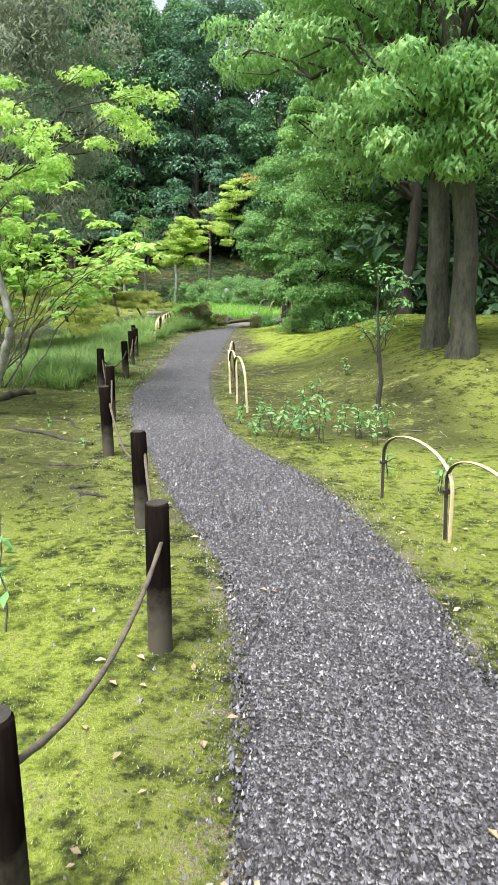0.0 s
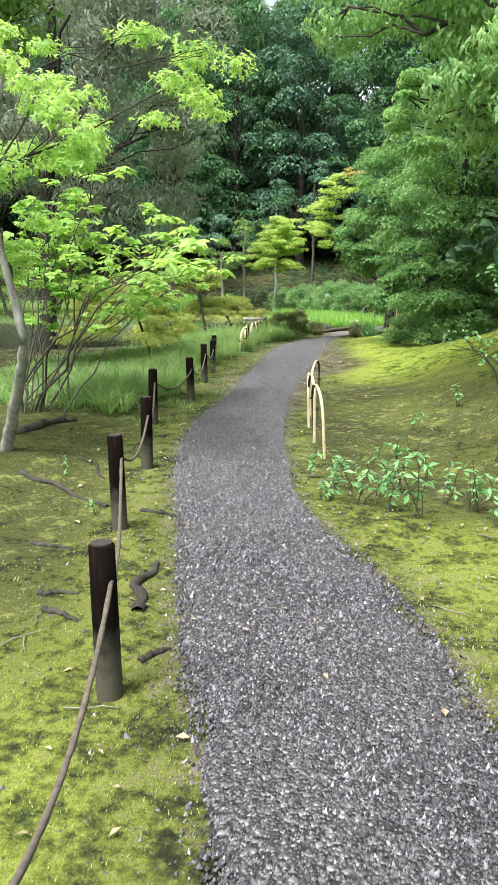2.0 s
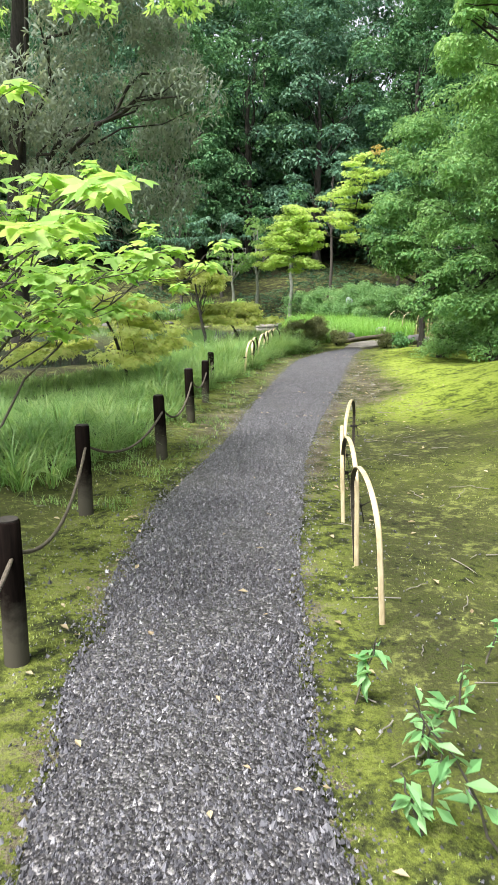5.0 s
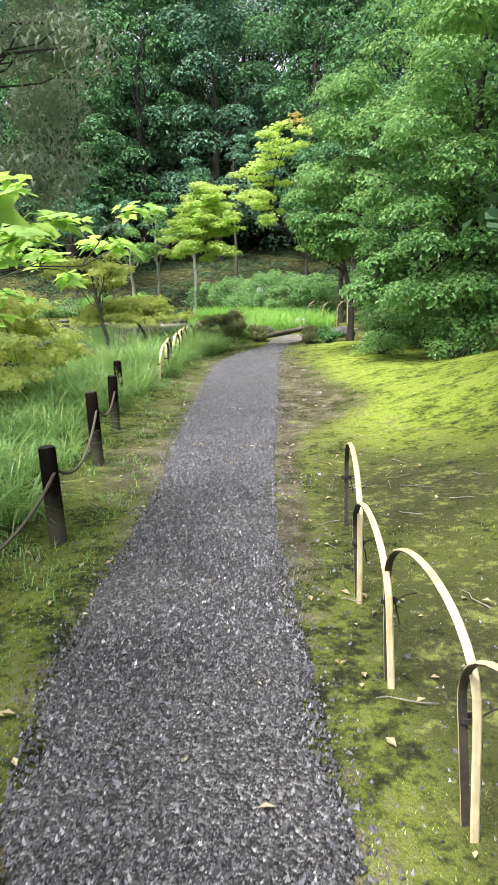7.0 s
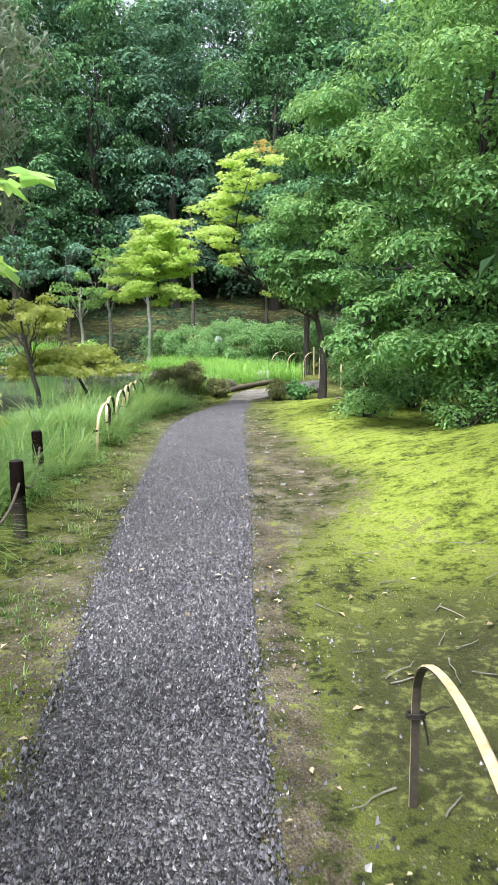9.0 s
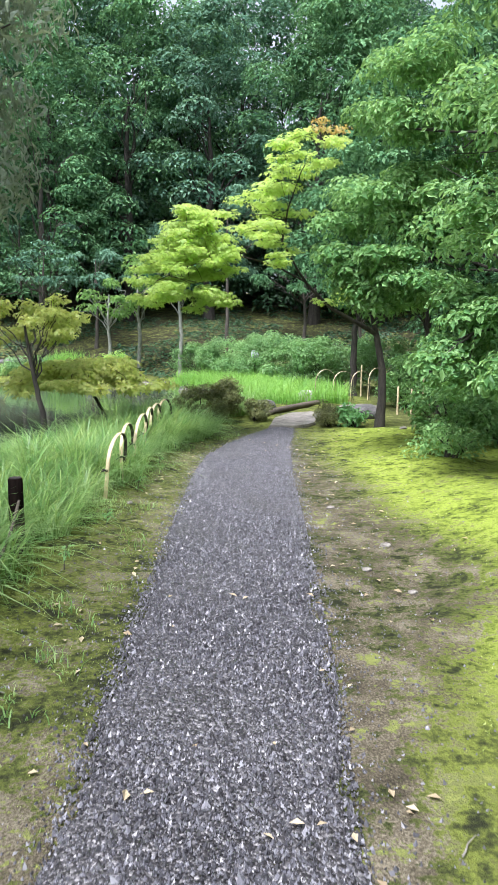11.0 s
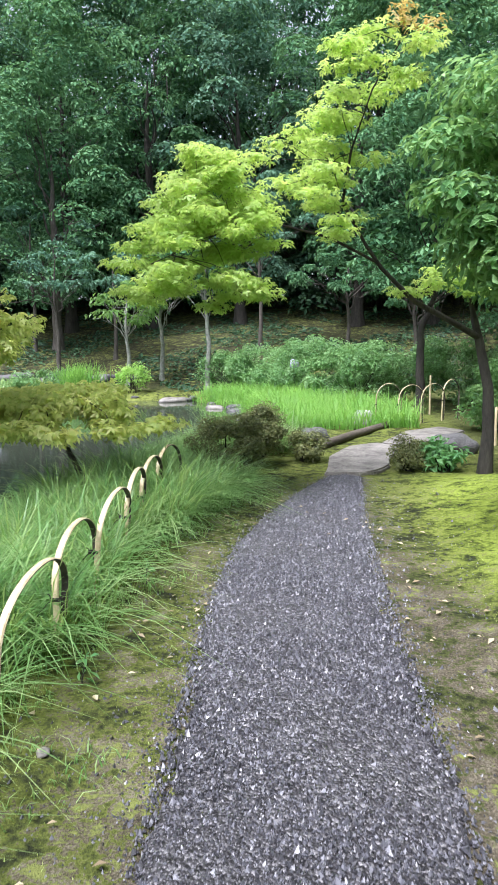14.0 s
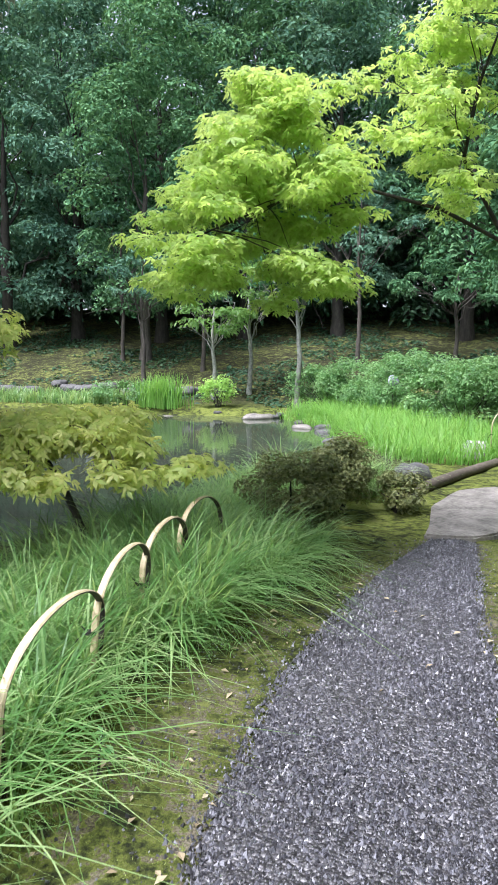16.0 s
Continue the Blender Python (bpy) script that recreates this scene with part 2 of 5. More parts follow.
def water_mat():
    m, nt, bs = blank("pond_water")
    bs.inputs["Base Color"].default_value = (0.050, 0.062, 0.042, 1)
    bs.inputs["Roughness"].default_value = 0.05
    bs.inputs["IOR"].default_value = 1.33
    bumped(nt, bs, tex_noise(nt, 5.0, 3, 0.5), 0.06, 0.02)
    return m


M_GRAVEL, M_PATH, M_GROUND, M_WATER = stone_mat(), path_mat(), ground_mat(), water_mat()


# ---- building helpers ----
def raw_mesh(name, verts, faces, mat, smooth=False):
    """A mesh from numpy arrays; faces all have the same number of corners."""
    me = bpy.data.meshes.new(name)
    verts, faces = np.asarray(verts, np.float32), np.asarray(faces, np.int32)
    n, k = faces.shape
    me.vertices.add(len(verts))
    me.vertices.foreach_set("co", verts.ravel())
    me.loops.add(n * k)
    me.loops.foreach_set("vertex_index", faces.ravel())
    me.polygons.add(n)
    me.polygons.foreach_set("loop_start", np.arange(0, n * k, k, dtype=np.int32))
    me.polygons.foreach_set("use_smooth", np.full(n, smooth))
    me.update(calc_edges=True)
    me.materials.append(mat)
    return me


def put_mesh(name, me, parent=None, label=""):
    ob = new(name, me)
    if parent:
        ob.parent = parent
    if label:
        ob["label"] = label
    return ob


def part(name, bm, mat, parent, label=""):
    me = bpy.data.meshes.new(name)
    bm.to_mesh(me)
    bm.free()
    me.materials.append(mat)
    return put_mesh(name, me, parent, label)


def empty(name, x, y, z=0.0, rz=0.0):
    ob = new(name)
    ob.matrix_world = pose(x, y, z, 0, 0, rz)
    return ob


def unit(a):
    return a / np.maximum(np.linalg.norm(a, axis=-1, keepdims=True), 1e-9)


def smooth(a, lo, hi):
    t = np.clip((a - lo) / (hi - lo), 0, 1)
    return t * t * (3 - 2 * t)


def leaf_arrays(p, up, size, aspect=0.5, fold=0.18, droop=0.3):
    """Folded four-cornered leaves at points p, facing up-ish along the given normals."""
    n = len(p)
    t = unit(np.cross(up, rng.normal(size=(n, 3))))
    t = unit(t + np.array([0, 0, -droop]))
    s = unit(np.cross(up, t))
    up = np.cross(t, s)
    L = np.reshape(size, (-1, 1))
    w = L * aspect
    mid = p + t * L * 0.5
    v = np.stack([p, mid + s * w * 0.5 + up * L * fold, p + t * L - up * L * fold * 0.5, mid - s * w * 0.5 + up * L * fold], 1).reshape(-1, 3)
    return v, np.arange(4 * n).reshape(-1, 4)


def star_arrays(p, up, size, droop=0.35, wide=0.15):
    """Five-fingered leaves: three long rhombs fanned out from one point."""
    n = len(p)
    t = unit(unit(np.cross(up, rng.normal(size=(n, 3)))) + np.array([0, 0, -droop]))
    s = unit(np.cross(up, t))
    vs, L = [], np.reshape(size, (-1, 1))
    for a, k in ((-0.95, 0.75), (0.0, 1.0), (0.95, 0.75)):
        d, e = t * math.cos(a) + s * math.sin(a), s * math.cos(a) - t * math.sin(a)
        vs += [p, p + d * L * k * 0.45 + e * L * wide, p + d * L * k, p + d * L * k * 0.45 - e * L * wide]
    v = np.stack(vs, 1).reshape(-1, 3)
    return v, np.arange(len(v)).reshape(-1, 4)


def tube_arrays(lines, sides=7):
    """Tapered tubes: each line is (points, radii)."""
    V, F, base = [], [], 0
    ang = np.linspace(0, 2 * np.pi, sides, endpoint=False)
    for pts, rad in lines:
        pts = np.asarray(pts, float)
        tan = unit(np.gradient(pts, axis=0))
        a = unit(np.cross(tan, np.where(np.abs(tan[:, 2:3]) > 0.9, [[1.0, 0, 0]], [[0, 0, 1.0]])))
        b = np.cross(tan, a)
        ring = pts[:, None] + (a[:, None] * np.cos(ang)[None, :, None] + b[:, None] * np.sin(ang)[None, :, None]) * np.reshape(rad, (-1, 1, 1))
        V.append(ring.reshape(-1, 3))
        n = len(pts)
        i = np.arange(n - 1)[:, None] * sides
        j = np.arange(sides)[None]
        k = (j + 1) % sides
        F.append((np.stack([i + j, i + k, i + k + sides, i + j + sides], -1).reshape(-1, 4)) + base)
        base += n * sides
    return np.concatenate(V), np.concatenate(F)


def bend(a, b, n=7, sag=0.0, wob=0.04):
    """A slightly crooked line from a to b."""
    a, b = np.asarray(a, float), np.asarray(b, float)
    t = np.linspace(0, 1, n)[:, None]
    L = np.linalg.norm(b - a)
    p = a + (b - a) * t + np.sin(t * np.pi) * np.array([0, 0, sag])
    p[1:-1] += rng.normal(size=(n - 2, 3)) * wob * L / 3
    return p


# ---- the lie of the land ----
EDGE_Y = np.array([-3, 0.5, 2, 3, 3.8, 4.5, 5.5, 6.5, 7.5, 8.5, 9.7, 10.6, 12.2, 13.5, 15, 17, 19, 20, 21, 22, 23.0])
LEFT_X = np.array([1.5, 1.45, 1.38, 1.28, 1.13, 0.82, 0.47, 0.15, -0.2, -0.45, -0.68, -0.71, -0.81, -0.98, -1.13, -1.30, -1.46, -1.48, -1.36, -1.15, -0.86])
EDGE_YR = np.array([-3, 0.5, 2, 2.8, 3.85, 5, 5.6, 6.2, 6.7, 7.3, 8, 8.8, 10, 11.3, 13.3, 14.5, 16, 17, 19, 21, 23.0])
RIGHT_X = np.array([2.9, 2.75, 2.5, 2.33, 2.15, 1.85, 1.62, 1.28, 1.02, 0.80, 0.67, 0.48, 0.29, 0.09, -0.06, -0.11, -0.21, -0.27, -0.41, -0.50, -0.50])
POND = np.array([(-2.5, 31.0), (-2.9, 28.6), (-3.3, 26.6), (-3.8, 24.9), (-4.3, 23.2), (-4.8, 21.4), (-5.3, 19.6), (-6.6, 18.2), (-9, 17.4), (-13, 17), (-20, 18), (-30, 21), (-34, 30), (-24, 38.5),
                 (-14, 37.6), (-9, 37.2), (-6.6, 37.3), (-5.4, 37.6), (-4.6, 36.2), (-3.4, 34.0)])


def path_left(y):
    return np.interp(y, EDGE_Y, LEFT_X)


def path_right(y):
    return np.interp(y, EDGE_YR, RIGHT_X)


def pond_depth(x, y):
    """Signed distance to the shore, positive in the water."""
    x, y = np.asarray(x, float), np.asarray(y, float)
    inside, d = np.zeros(x.shape, bool), np.full(x.shape, 1e9)
    for (x0, y0), (x1, y1) in zip(POND, np.roll(POND, -1, 0)):
        cross = ((y0 > y) != (y1 > y)) & (x < (x1 - x0) * (y - y0) / (y1 - y0 + 1e-12) + x0)
        inside ^= cross
        ex, ey = x1 - x0, y1 - y0
        t = np.clip(((x - x0) * ex + (y - y0) * ey) / (ex * ex + ey * ey), 0, 1)
        d = np.minimum(d, np.hypot(x - x0 - t * ex, y - y0 - t * ey))
    return np.where(inside, d, -d)


def wave(x, y, s, k=0.0):
    """Cheap smooth unevenness between -1 and 1."""
    return (np.sin(x * s + 1.3 * np.sin(y * s * 0.7 + k)) + np.sin(y * s * 1.1 + 1.7 * np.sin(x * s * 0.6 + 2 + k))) / 2


def land(x, y):
    x, y = np.asarray(x, float), np.asarray(y, float)
    off = x - path_right(y)
    z = 0.72 * smooth(off, 0.9, 3.9) * smooth(y, 6.5, 10.5) * (1 - smooth(y, 14.5, 20))
    z = z + 0.16 * smooth(off, 0.35, 1.6) * smooth(y, 13.2, 15.5) * (1 - smooth(y, 22, 23.5))
    z = z + 0.9 * smooth(x, 4.5, 11)
    away = np.maximum(path_left(y) - x, off)
    z = z + 0.02 * wave(x, y, 2.1) * smooth(away, 0.1, 0.6) + 0.016 * wave(x, y, 6.3, 1.0) * smooth(away, 0.0, 0.3)
    z = z - 0.012 * smooth(-away, 0.0, 0.1)
    z = z + 0.24 * np.maximum(y - 38.5, 0) * (1 - 0.5 * smooth(y, 52, 75)) * smooth(y, 38.5, 42)
    d = pond_depth(x, y)
    z = z - 0.10 * smooth(d, -1.4, -0.3) - 0.8 * smooth(d, -0.25, 0.5)
    far = smooth(np.hypot(x, y - 20), 70, 130)
    return z * (1 - far) + far * 3.0


def axis(lo, hi, fine_lo, fine_hi, step, grow=1.16):
    a = list(np.arange(fine_lo, fine_hi + 1e-6, step))
    s, v = step, fine_hi
    while v < hi:
        s *= grow
        v += s
        a.append(v)
    s, v = step, fine_lo
    while v > lo:
        s *= grow
        v -= s
        a.insert(0, v)
    return np.array(a)


def build_ground():
    xs, ys = axis(-400, 400, -6.5, 6, 0.09), axis(-300, 500, 0.5, 27, 0.09, 1.08)
    X, Y = np.meshgrid(xs, ys)
    Z = land(X, Y)
    nx, ny = len(xs), len(ys)
    i = np.arange(ny - 1)[:, None] * nx + np.arange(nx - 1)[None]
    F = np.stack([i, i + 1, i + 1 + nx, i + nx], -1).reshape(-1, 4)
    me = raw_mesh("ground", np.stack([X, Y, Z], -1).reshape(-1, 3), F, M_GROUND, True)
    left, right = path_left(Y) - X, X - path_right(Y)
    inside = (Y < 23.0)
    earth = 0.48 * np.exp(-np.maximum(np.maximum(left, right), 0) / 0.10) * inside
    bay = smooth(right, -0.2, 0.0) * (1 - smooth(right - 0.85 * np.exp(-((Y - 15.7) / 1.3) ** 2) - 0.45 * np.exp(-((Y - 18.2) / 1.6) ** 2) - 0.12, -0.3, 0.4)) * smooth(Y, 12.6, 14.2) * (1 - smooth(Y, 21.5, 22.8))
    verge = smooth(left, -0.3, 0.0) * (1 - smooth(left, 0.35, 0.75)) * smooth(Y, 10.5, 12.5) * (1 - smooth(Y, 22, 23.5)) * (0.36 + 0.26 * np.exp(-((Y - 12.7) / 0.9) ** 2))
    trod = 0.42 * smooth(left, 0.1, 0.7) * smooth(Y, 4.5, 6.5) * (1 - smooth(Y, 11, 13))
    strip = 0.85 * np.exp(-((right - 0.10) / 0.13) ** 2) * smooth(Y, 9.6, 11.0) * (1 - smooth(Y, 16, 18))
    earth = np.maximum.reduce([earth, 0.64 * bay, verge, trod, strip])
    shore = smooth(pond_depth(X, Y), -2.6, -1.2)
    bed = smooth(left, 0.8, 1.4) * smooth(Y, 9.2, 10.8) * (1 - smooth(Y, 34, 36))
    # Far bank coloured dark in place of shade from the overhanging trees.
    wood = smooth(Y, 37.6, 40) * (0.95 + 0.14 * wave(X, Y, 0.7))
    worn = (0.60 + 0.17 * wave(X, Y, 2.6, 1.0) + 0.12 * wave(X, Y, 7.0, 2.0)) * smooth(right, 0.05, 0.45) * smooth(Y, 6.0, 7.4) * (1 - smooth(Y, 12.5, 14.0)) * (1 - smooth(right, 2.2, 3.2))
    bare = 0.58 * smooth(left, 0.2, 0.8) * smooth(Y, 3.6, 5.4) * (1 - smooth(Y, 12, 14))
    mould_and_shade = np.maximum.reduce([worn, bare, shore * (Y < 36), bed, wood, smooth(X, 4.0, 6.0) * 0.4, smooth(right, 1.0, 2.0) * smooth(Y, 20.5, 23) * 0.5])
    crest = smooth(right, 0.3, 1.0) * smooth(Y, 12.8, 14.3) * (1 - smooth(Y, 22.8, 23.6)) * (1 - bay)
    crest = np.maximum(crest, 0.6 * smooth(right, 1.0, 2.2) * smooth(Y, 9.5, 12.5) * (1 - smooth(Y, 14, 22)))
    crest = np.maximum(crest, 0.45 * smooth(left, 0.2, 0.6) * (1 - smooth(Y, 3.0, 5.5)))
    crest = np.maximum(crest, 0.30 * smooth(right, 0.1, 0.5) * (1 - smooth(Y, 6.0, 8)))
    crest = np.maximum(crest, 0.3 * smooth(wave(X, Y, 0.9), 0.1, 0.8) * smooth(Y, 38, 44))
    col = np.stack([earth, mould_and_shade, crest, np.ones_like(X)], -1).astype(np.float32)
    ca = me.color_attributes.new("cover", "FLOAT_COLOR", "POINT")
    ca.data.foreach_set("color", col.ravel())
    tagged(put_mesh("ground", me), "uneven garden ground of yellow-green moss and brown earth", "ground", kind="structure")


def build_path():
    ys = np.arange(-3, 23.01, 0.06)
    l = path_left(ys) + 0.045 * wave(ys * 3, ys, 3.0) + rng.normal(size=len(ys)) * 0.012
    r = path_right(ys) + 0.045 * wave(ys * 3, ys + 9, 2.6) + rng.normal(size=len(ys)) * 0.012
    k = np.linspace(0, 1, 15)[None]
    X = l[:, None] + (r - l)[:, None] * k
    Y = np.repeat(ys[:, None], 15, 1)
    Z = 0.006 + 0.016 * np.sin(k * np.pi) + 0.004 * wave(X, Y, 5.0)
    Z[:, 0] -= 0.03
    Z[:, -1] -= 0.03
    n = len(ys)
    i = np.arange(n - 1)[:, None] * 15 + np.arange(14)[None]
    F = np.stack([i, i + 1, i + 16, i + 15], -1).reshape(-1, 4)
    tagged(put_mesh("path", raw_mesh("path", np.stack([X, Y, Z], -1).reshape(-1, 3), F, M_PATH, True)), "winding footpath of grey crushed gravel", "path", kind="structure")


def build_gravel(count=195000):
    y = rng.uniform(0.8, 23.0, count * 2)
    y = y[rng.random(len(y)) < np.where(y < 21, 1.0, 0.7)][:count]
    n = len(y)
    u = rng.random(n)
    u = np.where(rng.random(n) < 0.12, rng.normal(0.5, 0.62, n), u)
    u = np.where(rng.random(n) < 0.06, (rng.random(n) < 0.5) + rng.normal(0, 0.05, n), u)
    x = path_left(y) + (path_right(y) - path_left(y)) * u
    out = (u < 0) | (u > 1)
    z = np.where(out, land(x, y) + 0.002, 0.008 + 0.016 * np.sin(np.clip(u, 0, 1) * np.pi))
    s = np.clip(rng.lognormal(-5.28, 0.38, n), 0.003, 0.018)
    dirs = np.array([(1, 0, -0.3), (0, 1, -0.3), (-1, 0, -0.3), (0, -1, -0.3), (0, 0, 1)], float)
    v = dirs[None] * (s[:, None] * rng.uniform(0.65, 1.2, (n, 5)))[:, :, None]
    v[:, :4, 2] += (rng.normal(size=(n, 4)) * 0.25) * s[:, None]
    v[:, 4, :2] += rng.normal(size=(n, 2)) * 0.45 * s[:, None]
    v[:, :, 2] *= 1.15
    a = rng.uniform(0, 2 * np.pi, n)
    ca, sa = np.cos(a)[:, None], np.sin(a)[:, None]
    w = np.stack([v[..., 0] * ca - v[..., 1] * sa, v[..., 0] * sa + v[..., 1] * ca, v[..., 2]], -1) + np.stack([x, y, z], -1)[:, None]
    tri = np.array([(0, 1, 4), (1, 2, 4), (2, 3, 4), (3, 0, 4)])
    F = (tri[None] + 5 * np.arange(n)[:, None, None]).reshape(-1, 3)
    tagged(put_mesh("gravel", raw_mesh("gravel", w.reshape(-1, 3), F, M_GRAVEL)), "loose grey and white crushed stones on the path", "gravel", kind="stuff")


def build_water():
    bm = bmesh.new()
    c = POND.mean(0)
    vs = [bm.verts.new((c[0] + (p[0] - c[0]) * 1.05, c[1] + (p[1] - c[1]) * 1.05, -0.28)) for p in POND]
    bm.faces.new(vs)
    ob = part("water", bm, M_WATER, None)
    tagged(ob, "still murky green pond water", "water", kind="structure")


build_ground()
build_path()
build_water()


# ---- trees ----
def clump_points(c, r, n, shell=0.55, dome=0.0):
    """Points and outward normals in an ellipsoid, thicker towards its upper skin; dome is the share kept to the upper half."""
    d = unit(rng.normal(size=(n, 3)))
    d[:, 2] = np.where(rng.random(n) < dome, np.abs(d[:, 2]) - 0.12, d[:, 2])
    k = (shell + (1 - shell) * rng.random(n) ** 0.7)[:, None]
    return np.asarray(c) + d * np.asarray(r) * k, unit(d * (0.6 + 0.3 * dome) + np.array([0, 0, 0.7 - 0.25 * dome]) + rng.normal(size=(n, 3)) * (0.35 - 0.15 * dome))


def tree(name, x, y, trunk, clumps, leaf, mats, label, category="tree", limbs=12, star=False, droop=0.3, aspect=0.5, group="", z=None, shell=0.55, limb_r=0.35, dome=0.8, limb_mat=None):
    """trunk: (points from the base, radii); clumps: (centre, radii, count), all from the base; mats: bark, leaves."""
    root = empty(name, x, y, float(land(x, y)) - 0.03 if z is None else z)
    tp, tr = np.asarray(trunk[0], float), np.asarray(trunk[1], float)
    t = np.linspace(0, len(tp) - 1, 4 * len(tp))
    fine = np.stack([np.interp(t, np.arange(len(tp)), tp[:, a]) for a in range(3)], 1)
    fine[1:] += rng.normal(size=(len(t) - 1, 3)) * tr[0] * 0.10
    rad = np.interp(t, np.arange(len(tp)), tr)
    rad[0] *= 1.35
    put_mesh("trunk", raw_mesh("trunk", *tube_arrays([(fine, rad)], 10), mats[0], True), root)
    for c, r, n in clumps[::max(1, len(clumps) // limbs)][:limbs]:
        c = np.asarray(c, float)
        best = np.argmin(np.abs(fine[:, 2] - max(c[2] * 0.62, fine[-1, 2] * 0.3)))
        r0 = rad[best] * limb_r
        p = bend(fine[best], c, 8, 0.1 * np.linalg.norm(c - fine[best]), 0.10)
        lines = [(p, np.linspace(r0, max(r0 * 0.25, 0.004), 8))]
        for _ in range(3):
            q = c + rng.normal(size=3) * np.asarray(r) * 0.5
            lines.append((bend(p[rng.integers(3, 7)], q, 5, 0, 0.08), np.linspace(r0 * 0.4, max(r0 * 0.12, 0.003), 5)))
        put_mesh("limb", raw_mesh("limb", *tube_arrays(lines, 6), limb_mat or mats[0], True), root)
    P, U = zip(*[clump_points(c, r, n, shell, 0.0 if star else dome) for c, r, n in clumps])
    P, U = np.concatenate(P), np.concatenate(U)
    size = leaf * rng.uniform(0.65, 1.3, len(P))
    arr = star_arrays(P, U, size, droop) if star else leaf_arrays(P, U, size, aspect, 0.15, droop)
    put_mesh("crown", raw_mesh("crown", *arr, mats[1]), root)
    return tagged(root, label, category, group)


def forest_tree(h, w, seed_clumps, leaves, leaf, mats, label, low=0.25):
    """A tall wood tree whose crown is many lumps of foliage."""
    cl = []
    for k in range(seed_clumps):
        f = low + (1 - low) * (k + rng.random()) / seed_clumps
        a = rng.uniform(0, 6.283)
        env = math.sin(min(1.0, (f - low) / (1 - low) * 0.85 + 0.12) * math.pi) ** 0.6
        rr = w * 0.5 * env * rng.uniform(0.5, 1.0)
        s = w * rng.uniform(0.11, 0.22)
        cl.append(((math.cos(a) * rr, math.sin(a) * rr, h * f * 0.95), (s, s, s * 0.72), leaves // seed_clumps))
    return tree("forest_tree", 0, 0, ([(0, 0, 0), (0.1, 0, h * 0.3), (0, 0.15, h * 0.5), (0.1, 0, h * 0.66)], [h * 0.014 + 0.06, h * 0.011 + 0.04, h * 0.007 + 0.02, 0.04]), cl, leaf, mats, label, group="wood around the pond", limbs=12, z=0, shell=0.78, dome=0.92)


def build_forest():
    kinds = [forest_tree(21, 8.8, 66, 13500, 0.30, (M_BARK, M_FOREST), "tall dark green broadleaf tree in the wood behind the pond", 0.10),
             forest_tree(19, 8.0, 60, 12500, 0.29, (M_BARK, M_FOREST2), "tall blue-green broadleaf tree in the wood behind the pond", 0.10),
             forest_tree(16, 7.0, 64, 9500, 0.28, (M_BARK_MID, M_FOREST), "mid-height dark green tree at the edge of the wood", 0.18),
             forest_tree(17, 8.0, 60, 8500, 0.32, (M_BARK_MID, M_PALE), "tall pale green broadleaf tree at the pond's far side", 0.2)]
    spots = []
    for k in range(15):
        spots.append((-29 + 3.6 * k + rng.uniform(-1, 1), 53 + rng.uniform(-1.5, 2.5), (0, 1, 0, 1)[k % 4], rng.uniform(0.88, 1.0)))
    for k in range(6):
        spots.append((-18 + 4.3 * k + rng.uniform(-0.7, 0.7), 48 + rng.uniform(-0.8, 0.8), (1, 0, 0)[k % 3], rng.uniform(0.80, 0.90)))
    for k in range(13):
        spots.append((-31 + 4.5 * k + rng.uniform(-1, 1), 60 + rng.uniform(-2, 2), (0, 0, 1)[k % 3], rng.uniform(0.96, 1.08)))
    spots += [(-12.5, 44, 2, 0.75), (-20, 46, 1, 0.85), (-26, 40, 3, 0.9), (-31, 33, 3, 1.0), (-29, 47, 1, 1.0), (-36, 26, 3, 1.05), (-20, 16, 3, 0.6), (-38, 40, 0, 1.1)]
    spots += [(8.5, 34, 2, 0.9), (12, 28, 0, 0.85), (9.5, 22, 1, 0.75), (7.4, 27.5, 2, 0.62), (13, 17, 0, 0.8), (8.8, 14.8, 2, 0.62), (10.8, 9.5, 1, 0.75), (5.6, 41, 0, 0.75), (12, 40, 1, 0.95), (17, 34, 0, 1.0)]
    # Added to close the gap under the crowns; leaf colour carries the shade.
    low = forest_tree(6.5, 7.0, 40, 5200, 0.30, (M_BARK, M_SHADE_LEAF), "dense understorey tree added at the back of the wood, leaves darkened as shade", 0.02)
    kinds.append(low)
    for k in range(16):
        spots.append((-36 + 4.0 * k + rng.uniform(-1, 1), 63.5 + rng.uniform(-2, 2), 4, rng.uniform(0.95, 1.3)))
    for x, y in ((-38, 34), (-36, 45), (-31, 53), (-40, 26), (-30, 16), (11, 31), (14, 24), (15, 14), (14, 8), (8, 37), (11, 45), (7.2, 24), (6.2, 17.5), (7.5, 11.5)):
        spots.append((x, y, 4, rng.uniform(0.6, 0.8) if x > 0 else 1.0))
    # Row added behind the front trunks for the dark shade under their crowns.
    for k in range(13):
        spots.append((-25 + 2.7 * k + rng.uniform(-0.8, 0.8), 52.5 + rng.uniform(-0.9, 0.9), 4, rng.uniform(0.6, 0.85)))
    used = set()
    for x, y, k, s in spots:
        m = pose(x, y, float(land(x, y)) - 0.1, 0, 0, rng.uniform(0, 360)) @ Matrix.Scale(s, 4)
        if k in used:
            copy_thing(kinds[k], m)
        else:
            used.add(k)
            kinds[k].matrix_world = m


build_forest()


